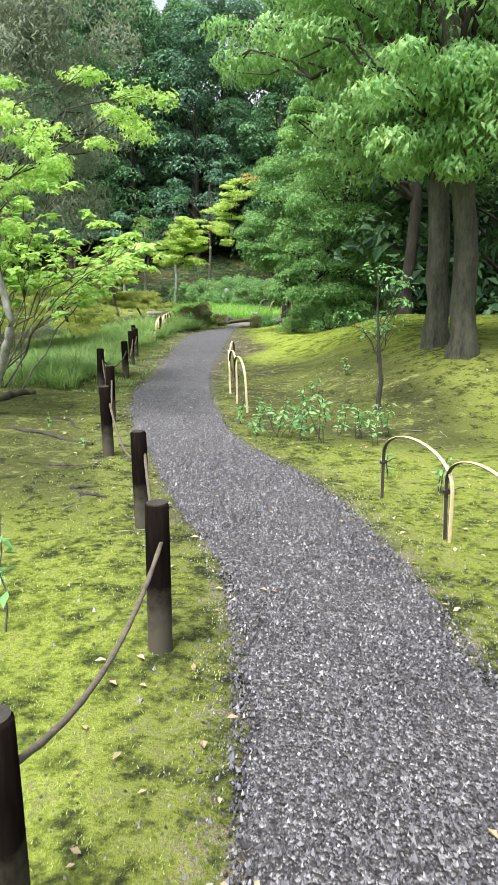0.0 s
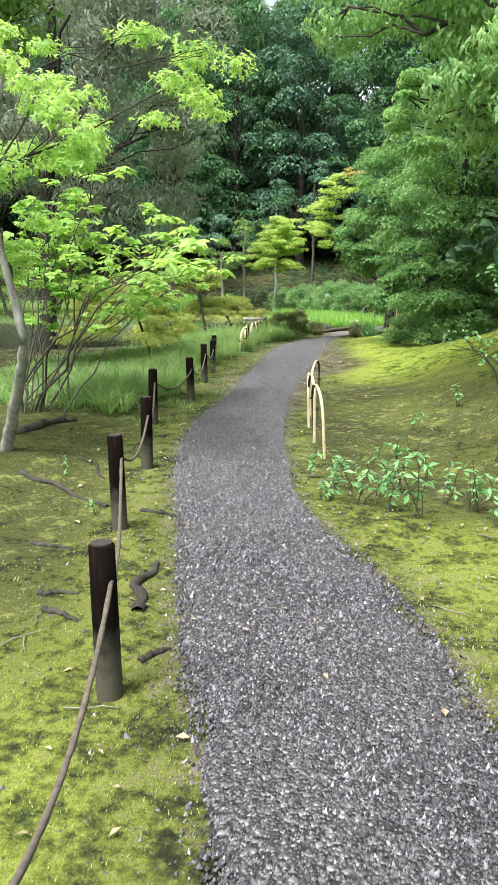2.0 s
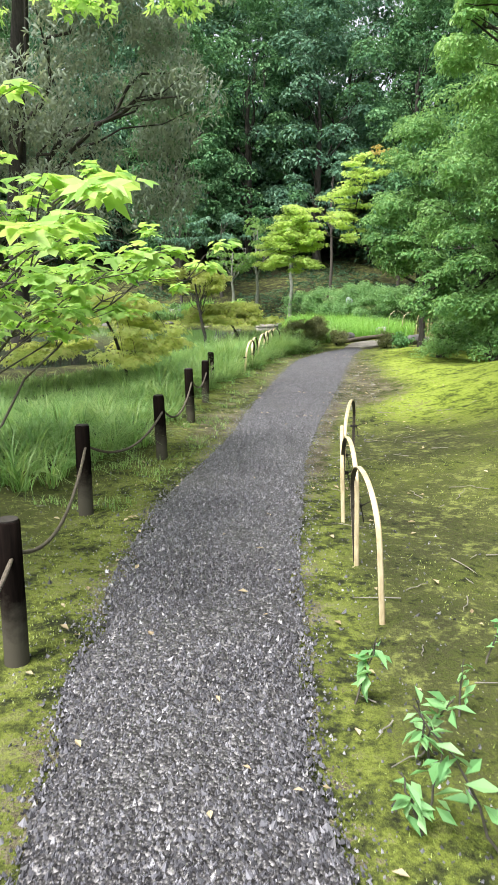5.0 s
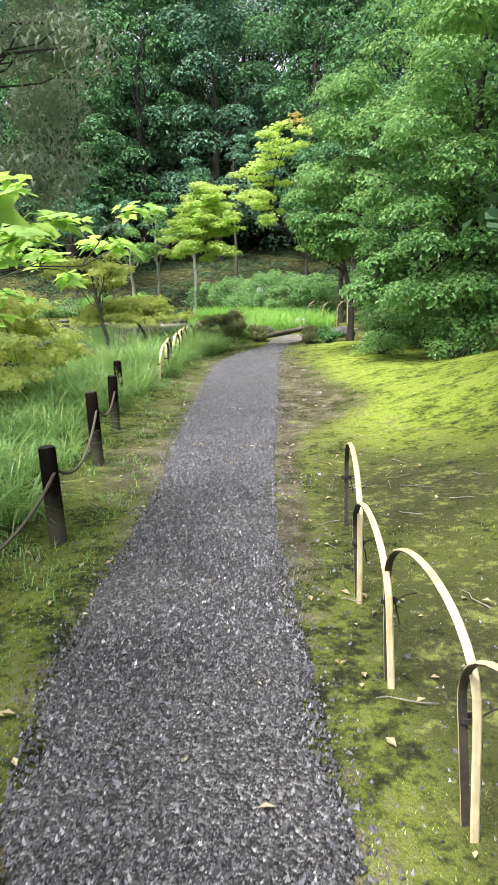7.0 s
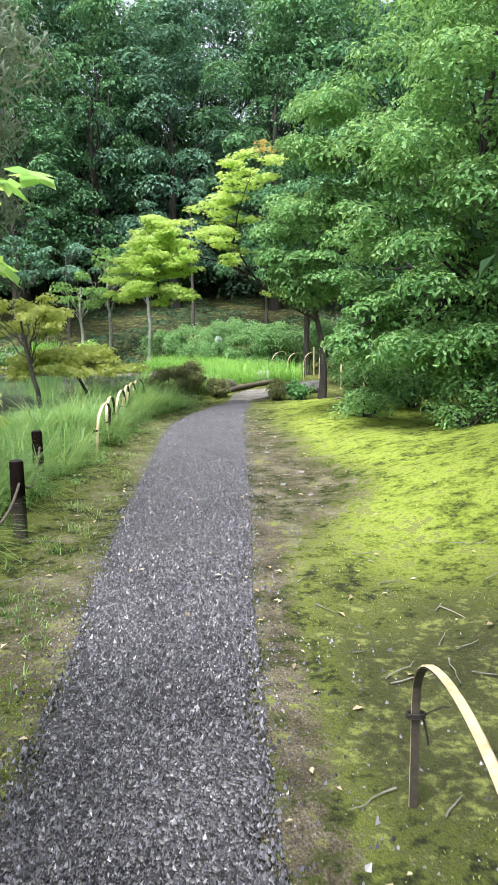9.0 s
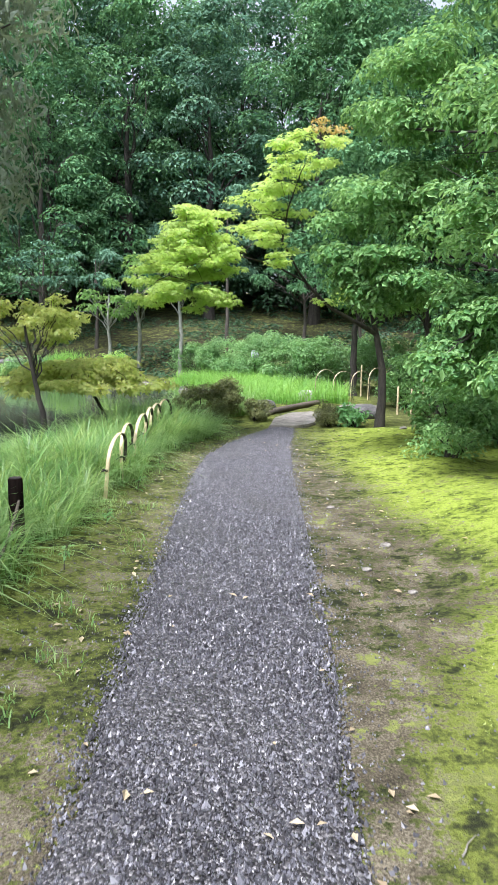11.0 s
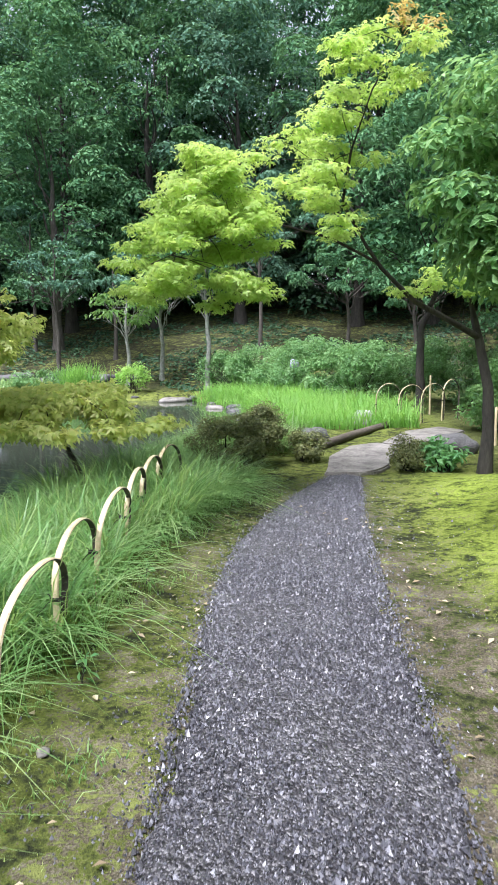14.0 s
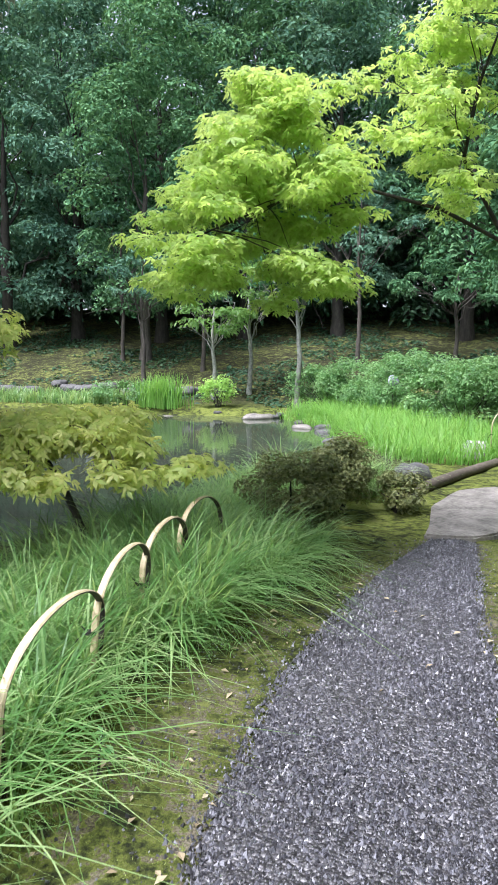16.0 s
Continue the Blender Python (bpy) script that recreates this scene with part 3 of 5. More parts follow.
# ---- the rope fence ----
def cylinder_bm(r0, r1, h, sides=18, bevel=0.006, z0=-0.12, wob=0.0):
    bm = bmesh.new()
    rings = []
    for z, r in ((z0, r0), (h * 0.35, r0 * 0.99), (h * 0.7, r0 * 0.5 + r1 * 0.5), (h - bevel, r1), (h, r1 - bevel), (h + 0.002, r1 * 0.5)):
        rings.append([bm.verts.new((math.cos(a) * r * (1 + wob * math.sin(3 * a + z * 4)), math.sin(a) * r * (1 + wob * math.cos(2 * a + z * 3)), z)) for a in np.linspace(0, 2 * math.pi, sides, endpoint=False)])
    for lo, hi in zip(rings, rings[1:]):
        for i in range(sides):
            bm.faces.new((lo[i], lo[(i + 1) % sides], hi[(i + 1) % sides], hi[i]))
    bm.faces.new(rings[-1])
    for f in bm.faces:
        f.smooth = abs(f.normal.z) < 0.5
    return bm


POSTS = [(0.93, 1.45, 0.60), (1.01, 2.80, 0.62), (0.60, 4.33, 0.60), (-0.09, 6.10, 0.60), (-0.46, 7.58, 0.60), (-1.08, 9.45, 0.60), (-1.14, 11.05, 0.56), (-1.47, 12.85, 0.60), (-1.70, 14.15, 0.54), (-2.15, 15.9, 0.50)]


def build_posts():
    for k, (x, y, h) in enumerate(POSTS):
        root = empty("fence_post", x, y, float(land(x, y)), 40 * k)
        root.rotation_euler[0], root.rotation_euler[1] = rng.normal() * 0.02, rng.normal() * 0.02
        part("shaft", cylinder_bm(0.050, 0.047, h, wob=0.02), M_POST, root)
        bm = bmesh.new()
        bmesh.ops.create_circle(bm, cap_ends=True, segments=18, radius=0.040)
        bmesh.ops.translate(bm, verts=bm.verts, vec=(0, 0, h + 0.006))
        bmesh.ops.extrude_face_region(bm, geom=list(bm.faces))
        bmesh.ops.translate(bm, verts=[v for v in bm.verts][:18], vec=(0, 0, -0.006))
        part("post_end", bm, M_CUT, root, "weathered grey cut end")
        tagged(root, "dark charred round wooden post in the moss beside the path", "post", "posts of the rope fence")
    for (x0, y0, h0), (x1, y1, h1) in zip(POSTS, POSTS[1:]):
        a, b = np.array((x0, y0, land(x0, y0) + h0 - 0.13)), np.array((x1, y1, land(x1, y1) + h1 - 0.13))
        side = unit(np.array((-(b - a)[1], (b - a)[0], 0))) * -0.02
        t = np.linspace(0, 1, 26)[:, None]
        p = a + (b - a) * t + side + np.array([0, 0, -1]) * (1 - (2 * t - 1) ** 2) * 0.17 * min(1.3, np.linalg.norm(b - a) / 1.6)
        rr = 0.0095 + 0.0012 * np.sin(np.arange(26) * 2.5)
        tagged(put_mesh("rope", raw_mesh("rope", *tube_arrays([(p, rr)], 8), M_ROPE, True)), "thin grey-brown rope sagging between two dark posts", "rope", "ropes of the fence")


build_posts()


# ---- bamboo hoops ----
def hoop(a, b, h, label, group, width=0.026, lean=0.0, tie=True):
    """A split bamboo lath bent into an arch from a to b; its pale skin outside, its dark inside a part of its own."""
    a, b = np.asarray(a, float), np.asarray(b, float)
    mid = (a + b) / 2
    root = empty("bamboo_hoop", mid[0], mid[1], float(land(*mid)))
    half = np.linalg.norm(b - a) / 2
    d = (b - a) / (2 * half)
    nrm = np.array((-d[1], d[0]))
    t = np.linspace(0, 1, 37)
    leg = 0.58
    ang = np.linspace(0, np.pi, 21)
    xs = np.concatenate([np.full(8, -half), -half * np.cos(ang), np.full(8, half)])
    zs = np.concatenate([np.linspace(-0.12, h * leg, 9)[:8], h * leg + h * (1 - leg) * np.sin(ang) ** 0.85, np.linspace(h * leg, -0.12, 9)[1:]])
    cx = np.stack([xs, zs], 1)
    tan = unit(np.gradient(cx, axis=0))
    out = np.stack([-tan[:, 1], tan[:, 0]], 1)
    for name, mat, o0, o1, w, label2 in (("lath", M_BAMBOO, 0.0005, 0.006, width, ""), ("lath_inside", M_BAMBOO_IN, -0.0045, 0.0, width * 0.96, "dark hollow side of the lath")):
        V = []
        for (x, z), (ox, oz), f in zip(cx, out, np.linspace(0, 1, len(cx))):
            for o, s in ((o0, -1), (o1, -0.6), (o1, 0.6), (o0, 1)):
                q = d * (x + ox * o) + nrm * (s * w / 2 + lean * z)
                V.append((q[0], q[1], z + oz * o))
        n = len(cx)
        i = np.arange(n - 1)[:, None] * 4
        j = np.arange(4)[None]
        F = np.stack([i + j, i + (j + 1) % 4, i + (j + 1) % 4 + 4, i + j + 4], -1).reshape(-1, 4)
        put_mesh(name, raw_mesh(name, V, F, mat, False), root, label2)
    if tie:
        lines = []
        for k in range(3):
            z = h * 0.5 + 0.006 * k
            c = np.array((*(d * half), z))
            th = np.linspace(0, 2 * np.pi, 12)
            lines.append((c + np.stack([d[0] * np.cos(th) * 0.014 + nrm[0] * np.sin(th) * 0.028, d[1] * np.cos(th) * 0.014 + nrm[1] * np.sin(th) * 0.028, 0 * th], 1), np.full(12, 0.0035)))
        for s in (-1, 1):
            c = np.array((*(d * half - nrm * 0.02), h * 0.5))
            lines.append((bend(c, c + np.array((-0.03 * s - nrm[0] * 0.05, -nrm[1] * 0.05, -0.09 if s > 0 else 0.03)), 5, 0.01), np.full(5, 0.003)))
        put_mesh("tie", raw_mesh("tie", *tube_arrays(lines, 5), M_CORD, True), root, "knotted black palm cord")
    return tagged(root, label, "garden edging", group)


def hoop_row(pts, h, label, group, over=0.06, **kw):
    pts = [np.asarray(p, float) for p in pts]
    for p, q in zip(pts, pts[1:]):
        d = unit(q - p)
        hoop(q + d * over * 0.5, p - d * over * 0.5, h * rng.uniform(0.95, 1.05), label, group, lean=0.06 + rng.normal() * 0.04, **kw)


LOW = "low split-bamboo arch tied with black cord beside the path"
hoop_row([(2.15, 5.04), (2.44, 4.27), (2.66, 3.45), (2.85, 2.65)], 0.54, LOW, "hoops at the wide moss bank")
hoop_row([(0.50, 11.32), (0.53, 10.36), (0.61, 9.67), (0.76, 8.97), (0.94, 8.27)], 0.575, LOW, "hoops on the mossy side of the path")
hoop_row([(-2.0, 17.45), (-2.05, 18.2), (-2.13, 18.95), (-2.20, 19.75), (-2.28, 20.45), (-2.30, 21.1), (-2.25, 21.7)], 0.56, "low pale split-bamboo arch among the pond sedge", "hoops beside the pond", width=0.034)
hoop_row([(-0.10, 28.2), (0.30, 28.35), (0.72, 28.6), (1.15, 29.0), (1.5, 29.5)], 0.75, "pale split-bamboo arch beyond the stone slab", "hoops beyond the slab")
for x, y, h in ((1.45, 25.6, 0.55), (2.05, 26.4, 0.7), (2.2, 26.5, 0.7), (1.75, 25.9, 0.5), (1.05, 30.2, 0.8)):
    st = empty("bamboo_stake", x, y, float(land(x, y)))
    part("cane", cylinder_bm(0.020, 0.018, h, 10, 0.003), M_BAMBOO, st)
    tagged(st, "short pale bamboo stake standing in the shade under the trees", "stake", "stakes under the trees")


# ---- near trees ----
def lumps(c, r, n, lump, count, flat=0.6, skin=0.55):
    """n lumps of foliage spread inside an ellipsoid."""
    out = []
    for _ in range(n):
        d = unit(rng.normal(size=3)) * (skin + (1 - skin) * rng.random())
        s = lump * rng.uniform(0.7, 1.3)
        out.append((tuple(np.asarray(c) + d * np.asarray(r)), (s, s, s * flat), count // n))
    return out


def sprays(c, r, n, size, count, thick=0.10):
    """Flat layered sprays of foliage, as maples carry them."""
    out = []
    for k in range(n):
        a, f = rng.uniform(0, 6.283), rng.random() ** 0.5
        z = c[2] + r[2] * (rng.random() * 2 - 1) * math.sqrt(max(0.05, 1 - f * f))
        s = size * rng.uniform(0.7, 1.3)
        out.append(((c[0] + r[0] * f * math.cos(a), c[1] + r[1] * f * math.sin(a), z), (s, s, thick * rng.uniform(0.7, 1.4)), count // n))
    return out


# broad dark tree with drooping boughs beside the moss bank
tree("broadleaf_tree", 2.45, 18.3, ([(0, 0, 0), (0.1, 0, 1.2), (0.0, 0.1, 2.8), (0.15, 0, 5.0)], [0.09, 0.08, 0.065, 0.03]),
     lumps((0, 0, 3.0), (1.75, 1.6, 2.7), 84, 0.46, 34000, 0.6, 0.5) + lumps((-0.3, -0.2, 1.6), (1.35, 1.2, 1.1), 30, 0.38, 11000, 0.6, 0.5) + lumps((-0.1, -0.5, 0.85), (1.35, 0.8, 0.5), 26, 0.32, 8000, 0.6, 0.4) + lumps((-1.95, 1.6, 2.35), (0.7, 0.8, 0.7), 24, 0.32, 8500, 0.6, 0.4) + lumps((-1.65, 1.4, 3.5), (0.75, 0.9, 0.8), 20, 0.34, 6500, 0.6, 0.4) + lumps((-1.25, 0.0, 1.05), (0.5, 0.8, 0.7), 18, 0.28, 5000, 0.6, 0.4) + lumps((-1.75, 1.5, 1.75), (0.6, 0.7, 0.35), 18, 0.27, 5500, 0.6, 0.4), 0.074, (M_BARK, M_BROAD),
     "dense glossy green broadleaf tree with boughs down to the moss", limbs=26)
tree("broadleaf_tree", 3.6, 15.2, ([(0, 0, 0), (0.1, 0, 2.2), (0.0, 0.1, 5), (0.15, 0, 8.0)], [0.13, 0.11, 0.08, 0.03]),
     lumps((-2.0, -0.7, 3.3), (0.45, 0.5, 0.7), 14, 0.26, 4600, 0.5) + lumps((-0.2, 0, 5.6), (1.9, 1.8, 2.6), 60, 0.5, 24000, 0.6, 0.45), 0.068, (M_BARK, M_CANOPY),
     "tall light green tree leaning over the moss bank", limbs=22)
tree("broadleaf_tree", 4.3, 20.2, ([(0, 0, 0), (0.1, 0, 2.2), (0.0, 0.1, 5), (0.15, 0, 8.5)], [0.2, 0.16, 0.11, 0.03]),
     lumps((-0.2, 0, 5.4), (2.6, 2.4, 4.2), 80, 0.7, 17000, 0.6, 0.45), 0.15, (M_BARK, M_BROAD),
     "tall dark green tree behind the moss bank", limbs=22)
# the two big trunks on the mound
for x, y, lx, reach in ((3.62, 9.7, -0.35, True), (3.42, 10.5, -0.1, False)):
    over = lumps((-1.9, 2.4, 4.3), (1.9, 1.5, 0.9), 34, 0.5, 8000, 0.5, 0.3) + lumps((-0.9, 1.0, 3.2), (1.1, 1.1, 0.8), 20, 0.42, 4500, 0.5, 0.3) + lumps((-0.3, -0.7, 2.95), (1.4, 0.6, 1.05), 34, 0.36, 8000, 0.5, 0.2) if reach else []
    tree("big_tree", x, y, ([(0, 0, 0), (-0.06, 0, 1.5), (lx, 0.1, 3.5), (lx * 1.6, 0.1, 6.5), (lx * 2.0, 0, 8.5)], [0.17, 0.145, 0.125, 0.09, 0.04]),
         over + lumps((lx - 0.2, 0.2, 5.0), (2.2, 2.0, 2.4), 50, 0.6, 12000, 0.5, 0.35), 0.13, (M_TRUNK, M_CANOPY if reach else M_BROAD),
         "large tree with a dark furrowed trunk on the mossy mound", limbs=30, limb_mat=M_BARK, dome=0.3, droop=1.1, aspect=0.3)
tree("sapling", 2.42, 8.35, ([(0, 0, 0), (0.03, 0, 0.35), (-0.02, 0, 0.8), (-0.06, 0.02, 1.5)], [0.032, 0.026, 0.016, 0.006]),
     lumps((-0.05, 0, 1.25), (0.4, 0.4, 0.5), 12, 0.18, 260), 0.06, (M_BARK, M_SEEDLING), "thin dark sapling with few leaves on the moss", limbs=8)

# maple over the path's end: its trunk by the slab, a long limb reaching out to the pond
def build_slab_maple():
    x, y = 0.90, 23.4
    z = float(land(x, y))
    root = empty("maple_tree", x, y, z - 0.03)
    trunk = [(0, 0, 0), (0.03, 0.02, 0.5), (0.02, 0.05, 1.0), (-0.08, 0.1, 1.5), (-0.14, 0.1, 1.75), (-0.2, 0.1, 2.0)]
    put_mesh("trunk", raw_mesh("trunk", *tube_arrays([(trunk, [0.095, 0.068, 0.06, 0.05, 0.04, 0.02])], 12), M_BARK, True), root)

    def w(*p):
        return np.array(p) - np.array((x, y, z))
    main = np.array([w(0.82, 23.5, 1.55), w(0.45, 23.3, 1.75), w(0.05, 23.1, 1.95), w(-0.32, 22.8, 2.28), w(-0.48, 22.7, 2.5)])
    out = np.array([w(-0.35, 22.8, 2.33), w(-0.85, 22.5, 2.56), w(-1.35, 22.2, 2.66), w(-1.8, 21.8, 2.55), w(-2.4, 21.4, 2.22)])
    up = np.array([w(-0.48, 22.7, 2.5), w(-0.72, 22.5, 2.9), w(-0.64, 22.35, 3.35), w(-0.45, 22.2, 3.85), w(-0.12, 22.1, 4.35)])
    put_mesh("limb", raw_mesh("limb", *tube_arrays([(main, [0.040, 0.034, 0.028, 0.022, 0.019])], 8), M_BARK, True), root)
    put_mesh("limb", raw_mesh("limb", *tube_arrays([(out, [0.016, 0.014, 0.011, 0.008, 0.005])], 7), M_BARK, True), root)
    put_mesh("limb", raw_mesh("limb", *tube_arrays([(up, [0.018, 0.015, 0.012, 0.008, 0.005])], 7), M_BARK, True), root)
    cl, tw = [], []
    def twig(limb, c):
        if rng.random() < 0.55:
            return
        near = np.argsort(np.linalg.norm(limb - c, axis=1))
        at = limb[near[0]] + (limb[near[1]] - limb[near[0]]) * rng.random()
        tw.append((bend(at, c, 5, 0.04), np.linspace(0.0045, 0.002, 5)))
    for k in range(84):
        tier = k % 4
        a, f = rng.uniform(0, 6.283), rng.random() ** 0.5
        reach = (0.44, 0.60, 0.70, 0.62)[tier] * f
        top = (3.18, 2.92, 2.62, 2.36)[tier] - 0.46 * f ** 2 + 0.09 * rng.normal()
        c = w(-2.0 + reach * math.cos(a) + (0.14, 0.03, -0.03, 0.0)[tier], 21.65 + reach * math.sin(a), top)
        cl.append((c, (0.24, 0.24, 0.065), 135))
        twig(out, c)
    for k in range(46):
        f = 0.12 + 0.88 * rng.random()
        b = np.array([np.interp(f * 4, np.arange(5), up[:, m]) for m in range(3)])
        c = b + np.array((rng.normal() * 0.24 - 0.34 * (1 - 0.5 * f), rng.normal() * 0.34, rng.normal() * 0.13))
        cl.append((c, (0.25, 0.25, 0.06), 105))
        twig(up, c)
    for k in range(13):
        c = main[1] + np.array((rng.uniform(-0.55, 0.35), rng.uniform(-0.4, 0.4), rng.uniform(0.2, 0.65)))
        cl.append((c, (0.24, 0.24, 0.06), 90))
        twig(main, c)
    for line in tw:
        put_mesh("twig", raw_mesh("twig", *tube_arrays([line], 4), M_BARK, True), root)
    P, U = zip(*[clump_points(c, r, n, 0.1) for c, r, n in cl])
    P, U = np.concatenate(P), unit(np.concatenate(U) + np.array((0, 0, 0.8)))
    put_mesh("crown", raw_mesh("crown", *star_arrays(P, U, 0.066 * rng.uniform(0.65, 1.2, len(P)), 0.75), M_MAPLE), root)
    tip = [clump_points(up[4] + rng.normal(size=3) * 0.12, (0.18, 0.18, 0.06), 34, 0.1) for _ in range(4)]
    P, U = np.concatenate([a for a, _ in tip]), np.concatenate([b for _, b in tip])
    put_mesh("turning_foliage", raw_mesh("turning_foliage", *star_arrays(P, U, 0.060 * rng.uniform(0.7, 1.2, len(P)), 0.45), M_MAPLE_R), root, "orange-tipped leaves")
    tagged(root, "bright lime-green maple with a long limb reaching over the pond's edge", "maple")


build_slab_maple()
# dark slim trees beyond the slab
tree("broadleaf_tree", 0.85, 30.3, ([(0, 0, 0), (0, 0, 1.0), (0.0, 0.05, 1.75), (0.25, 0, 2.4), (0.3, 0, 4.5)], [0.10, 0.085, 0.075, 0.05, 0.02]),
     lumps((0.3, 0.3, 4.6), (2.0, 1.8, 2.2), 40, 0.6, 9000), 0.14, (M_BARK, M_FOREST), "broadleaf tree with a lopped dark trunk beyond the slab", limbs=14)
tree("broadleaf_tree", 2.3, 26.2, ([(0, 0, 0), (-0.1, 0, 0.8), (-0.25, 0.05, 1.75), (-0.3, 0, 3.5)], [0.09, 0.075, 0.06, 0.03]),
     lumps((0, 0, 2.9), (1.7, 1.6, 2.0), 44, 0.5, 12000), 0.12, (M_BARK, M_FOREST), "dark leafy tree with a crooked stem behind the slab", limbs=14)
tree("broadleaf_tree", 4.2, 31.0, ([(0, 0, 0), (0.1, 0, 2.2), (0.0, 0.1, 5), (0.15, 0, 9.5)], [0.2, 0.16, 0.11, 0.03]),
     lumps((-0.4, 0, 6.0), (3.0, 2.6, 5.0), 80, 0.8, 13000, 0.6, 0.45), 0.2, (M_BARK, M_FOREST), "tall dark tree beyond the stone slab", limbs=20)
# left bank: a pale-barked leaning tree and slim stems
tree("pale_barked_tree", -1.95, 7.9, ([(0, 0, 0), (0.16, -0.16, 0.32), (0.40, -0.38, 0.76), (0.56, -0.55, 1.05), (0.45, -0.58, 1.6), (0.32, -0.6, 2.2), (0.5, -0.5, 3.2)], [0.06, 0.052, 0.048, 0.042, 0.032, 0.024, 0.01]),
     sprays((0.25, -0.3, 2.75), (1.0, 0.9, 0.55), 40, 0.26, 3600, 0.09) + sprays((0.5, 1.6, 3.6), (1.3, 1.3, 0.5), 18, 0.30, 1900, 0.1) + sprays((-0.5, 0.3, 2.0), (0.8, 0.8, 0.6), 24, 0.24, 2600, 0.1), 0.065, (M_BARK_PALE, M_LIME),
     "leaning maple with a pale lichen-spotted trunk beside the path", limbs=14, star=True, shell=0.1, droop=0.5, limb_r=0.4, limb_mat=M_BARK)


def build_thicket():
    x, y = -2.6, 9.6
    root = empty("shrub_tree", x, y, float(land(x, y)))
    base = np.array((x, y, 0))
    far = [(-0.80, 11.5, 1.62), (-1.05, 11.0, 1.75), (-0.85, 10.3, 1.62), (-0.65, 8.8, 1.75), (-0.30, 7.85, 1.68), (-1.1, 10.2, 2.2), (-1.2, 11.4, 1.55), (-1.0, 9.4, 1.45)]
    tips = [np.array(f) - base for f in far] + [np.array((rng.uniform(-0.4, 1.2), rng.uniform(-0.6, 1.6), rng.uniform(1.5, 2.75))) for _ in range(12)]
    cl = []
    for k, tip in enumerate(tips):
        b = np.array((rng.normal() * 0.18, rng.normal() * 0.18, -0.05))
        p = bend(b, tip, 10, 0.30 if k < len(far) else 0.14, 0.04)
        lines = [(p, np.linspace(rng.uniform(0.008, 0.016), 0.003, 10))]
        for m in range(8):
            at = rng.integers(5, 10)
            q = p[at] + np.array((rng.uniform(-0.25, 0.3), rng.uniform(-0.3, 0.3), rng.uniform(-0.16, 0.2)))
            lines.append((bend(p[at - 1], q, 5, 0.04, 0.06), np.linspace(0.005, 0.002, 5)))
            cl.append((q, (0.15, 0.15, 0.05), 13))
        cl.append((tip, (0.16, 0.16, 0.05), 12))
        put_mesh("stem", raw_mesh("stem", *tube_arrays(lines, 6), M_BARK_MID, True), root)
    P, U = zip(*[clump_points(c, r, n, 0.1) for c, r, n in cl])
    P, U = np.concatenate(P), unit(np.concatenate(U) + np.array((0, 0, 1.2)))
    put_mesh("crown", raw_mesh("crown", *star_arrays(P, U, 0.105 * rng.uniform(0.6, 1.25, len(P)), 0.4, 0.23), M_LIME), root)
    tagged(root, "many-stemmed shrub with broad lime-green leaves on the pond side", "shrub")


build_thicket()
# low yellowing maples over the water's edge
def build_weeping_maple(x, y, h, r, n, fall):
    """A low umbrella of drooping sprays on a dark bent stem."""
    root = empty("weeping_maple", x, y, float(land(x, y)) - 0.03)
    stem = np.array([(0.55, -0.1, -0.25), (0.42, -0.05, 0.3), (0.24, 0, h * 0.55), (0.02, 0, h * 0.85)])
    put_mesh("trunk", raw_mesh("trunk", *tube_arrays([(stem, [0.035, 0.03, 0.024, 0.014])], 8), M_BARK, True), root)
    cl = []
    for k in range(12):
        a = 0.5236 * k + rng.uniform(-0.2, 0.2)
        L = r * rng.uniform(0.6, 1.0)
        t = np.linspace(0, 1, 8)
        arm = stem[3] + np.stack([np.cos(a) * L * t, np.sin(a) * L * t, h * (0.42 * t - fall * t ** 2.6)], 1) + rng.normal(size=(8, 3)) * 0.015
        put_mesh("limb", raw_mesh("limb", *tube_arrays([(arm, np.linspace(0.012, 0.003, 8))], 5), M_BARK, True), root)
        for m in (2, 3, 4, 5, 6, 7, 7):
            cl.append((arm[m] + rng.normal(size=3) * np.array((0.09, 0.09, 0.04)) * r, (0.24 * r, 0.24 * r, 0.09), n // 84))
    P, U = zip(*[clump_points(c, q, k, 0.1) for c, q, k in cl])
    P = np.concatenate(P)
    P[:, 2] = np.maximum(P[:, 2], 0.06)
    out = unit((P - stem[3]) * np.array((1, 1, 0)) + 1e-6)
    U = unit(np.concatenate(U) + np.array((0, 0, 0.8)) + 0.5 * out)
    put_mesh("crown", raw_mesh("crown", *star_arrays(P, U, 0.085 * rng.uniform(0.65, 1.2, len(P)), 0.8), M_MAPLE_Y), root)
    tagged(root, "low weeping maple with yellow-green leaves over the water's edge", "maple")


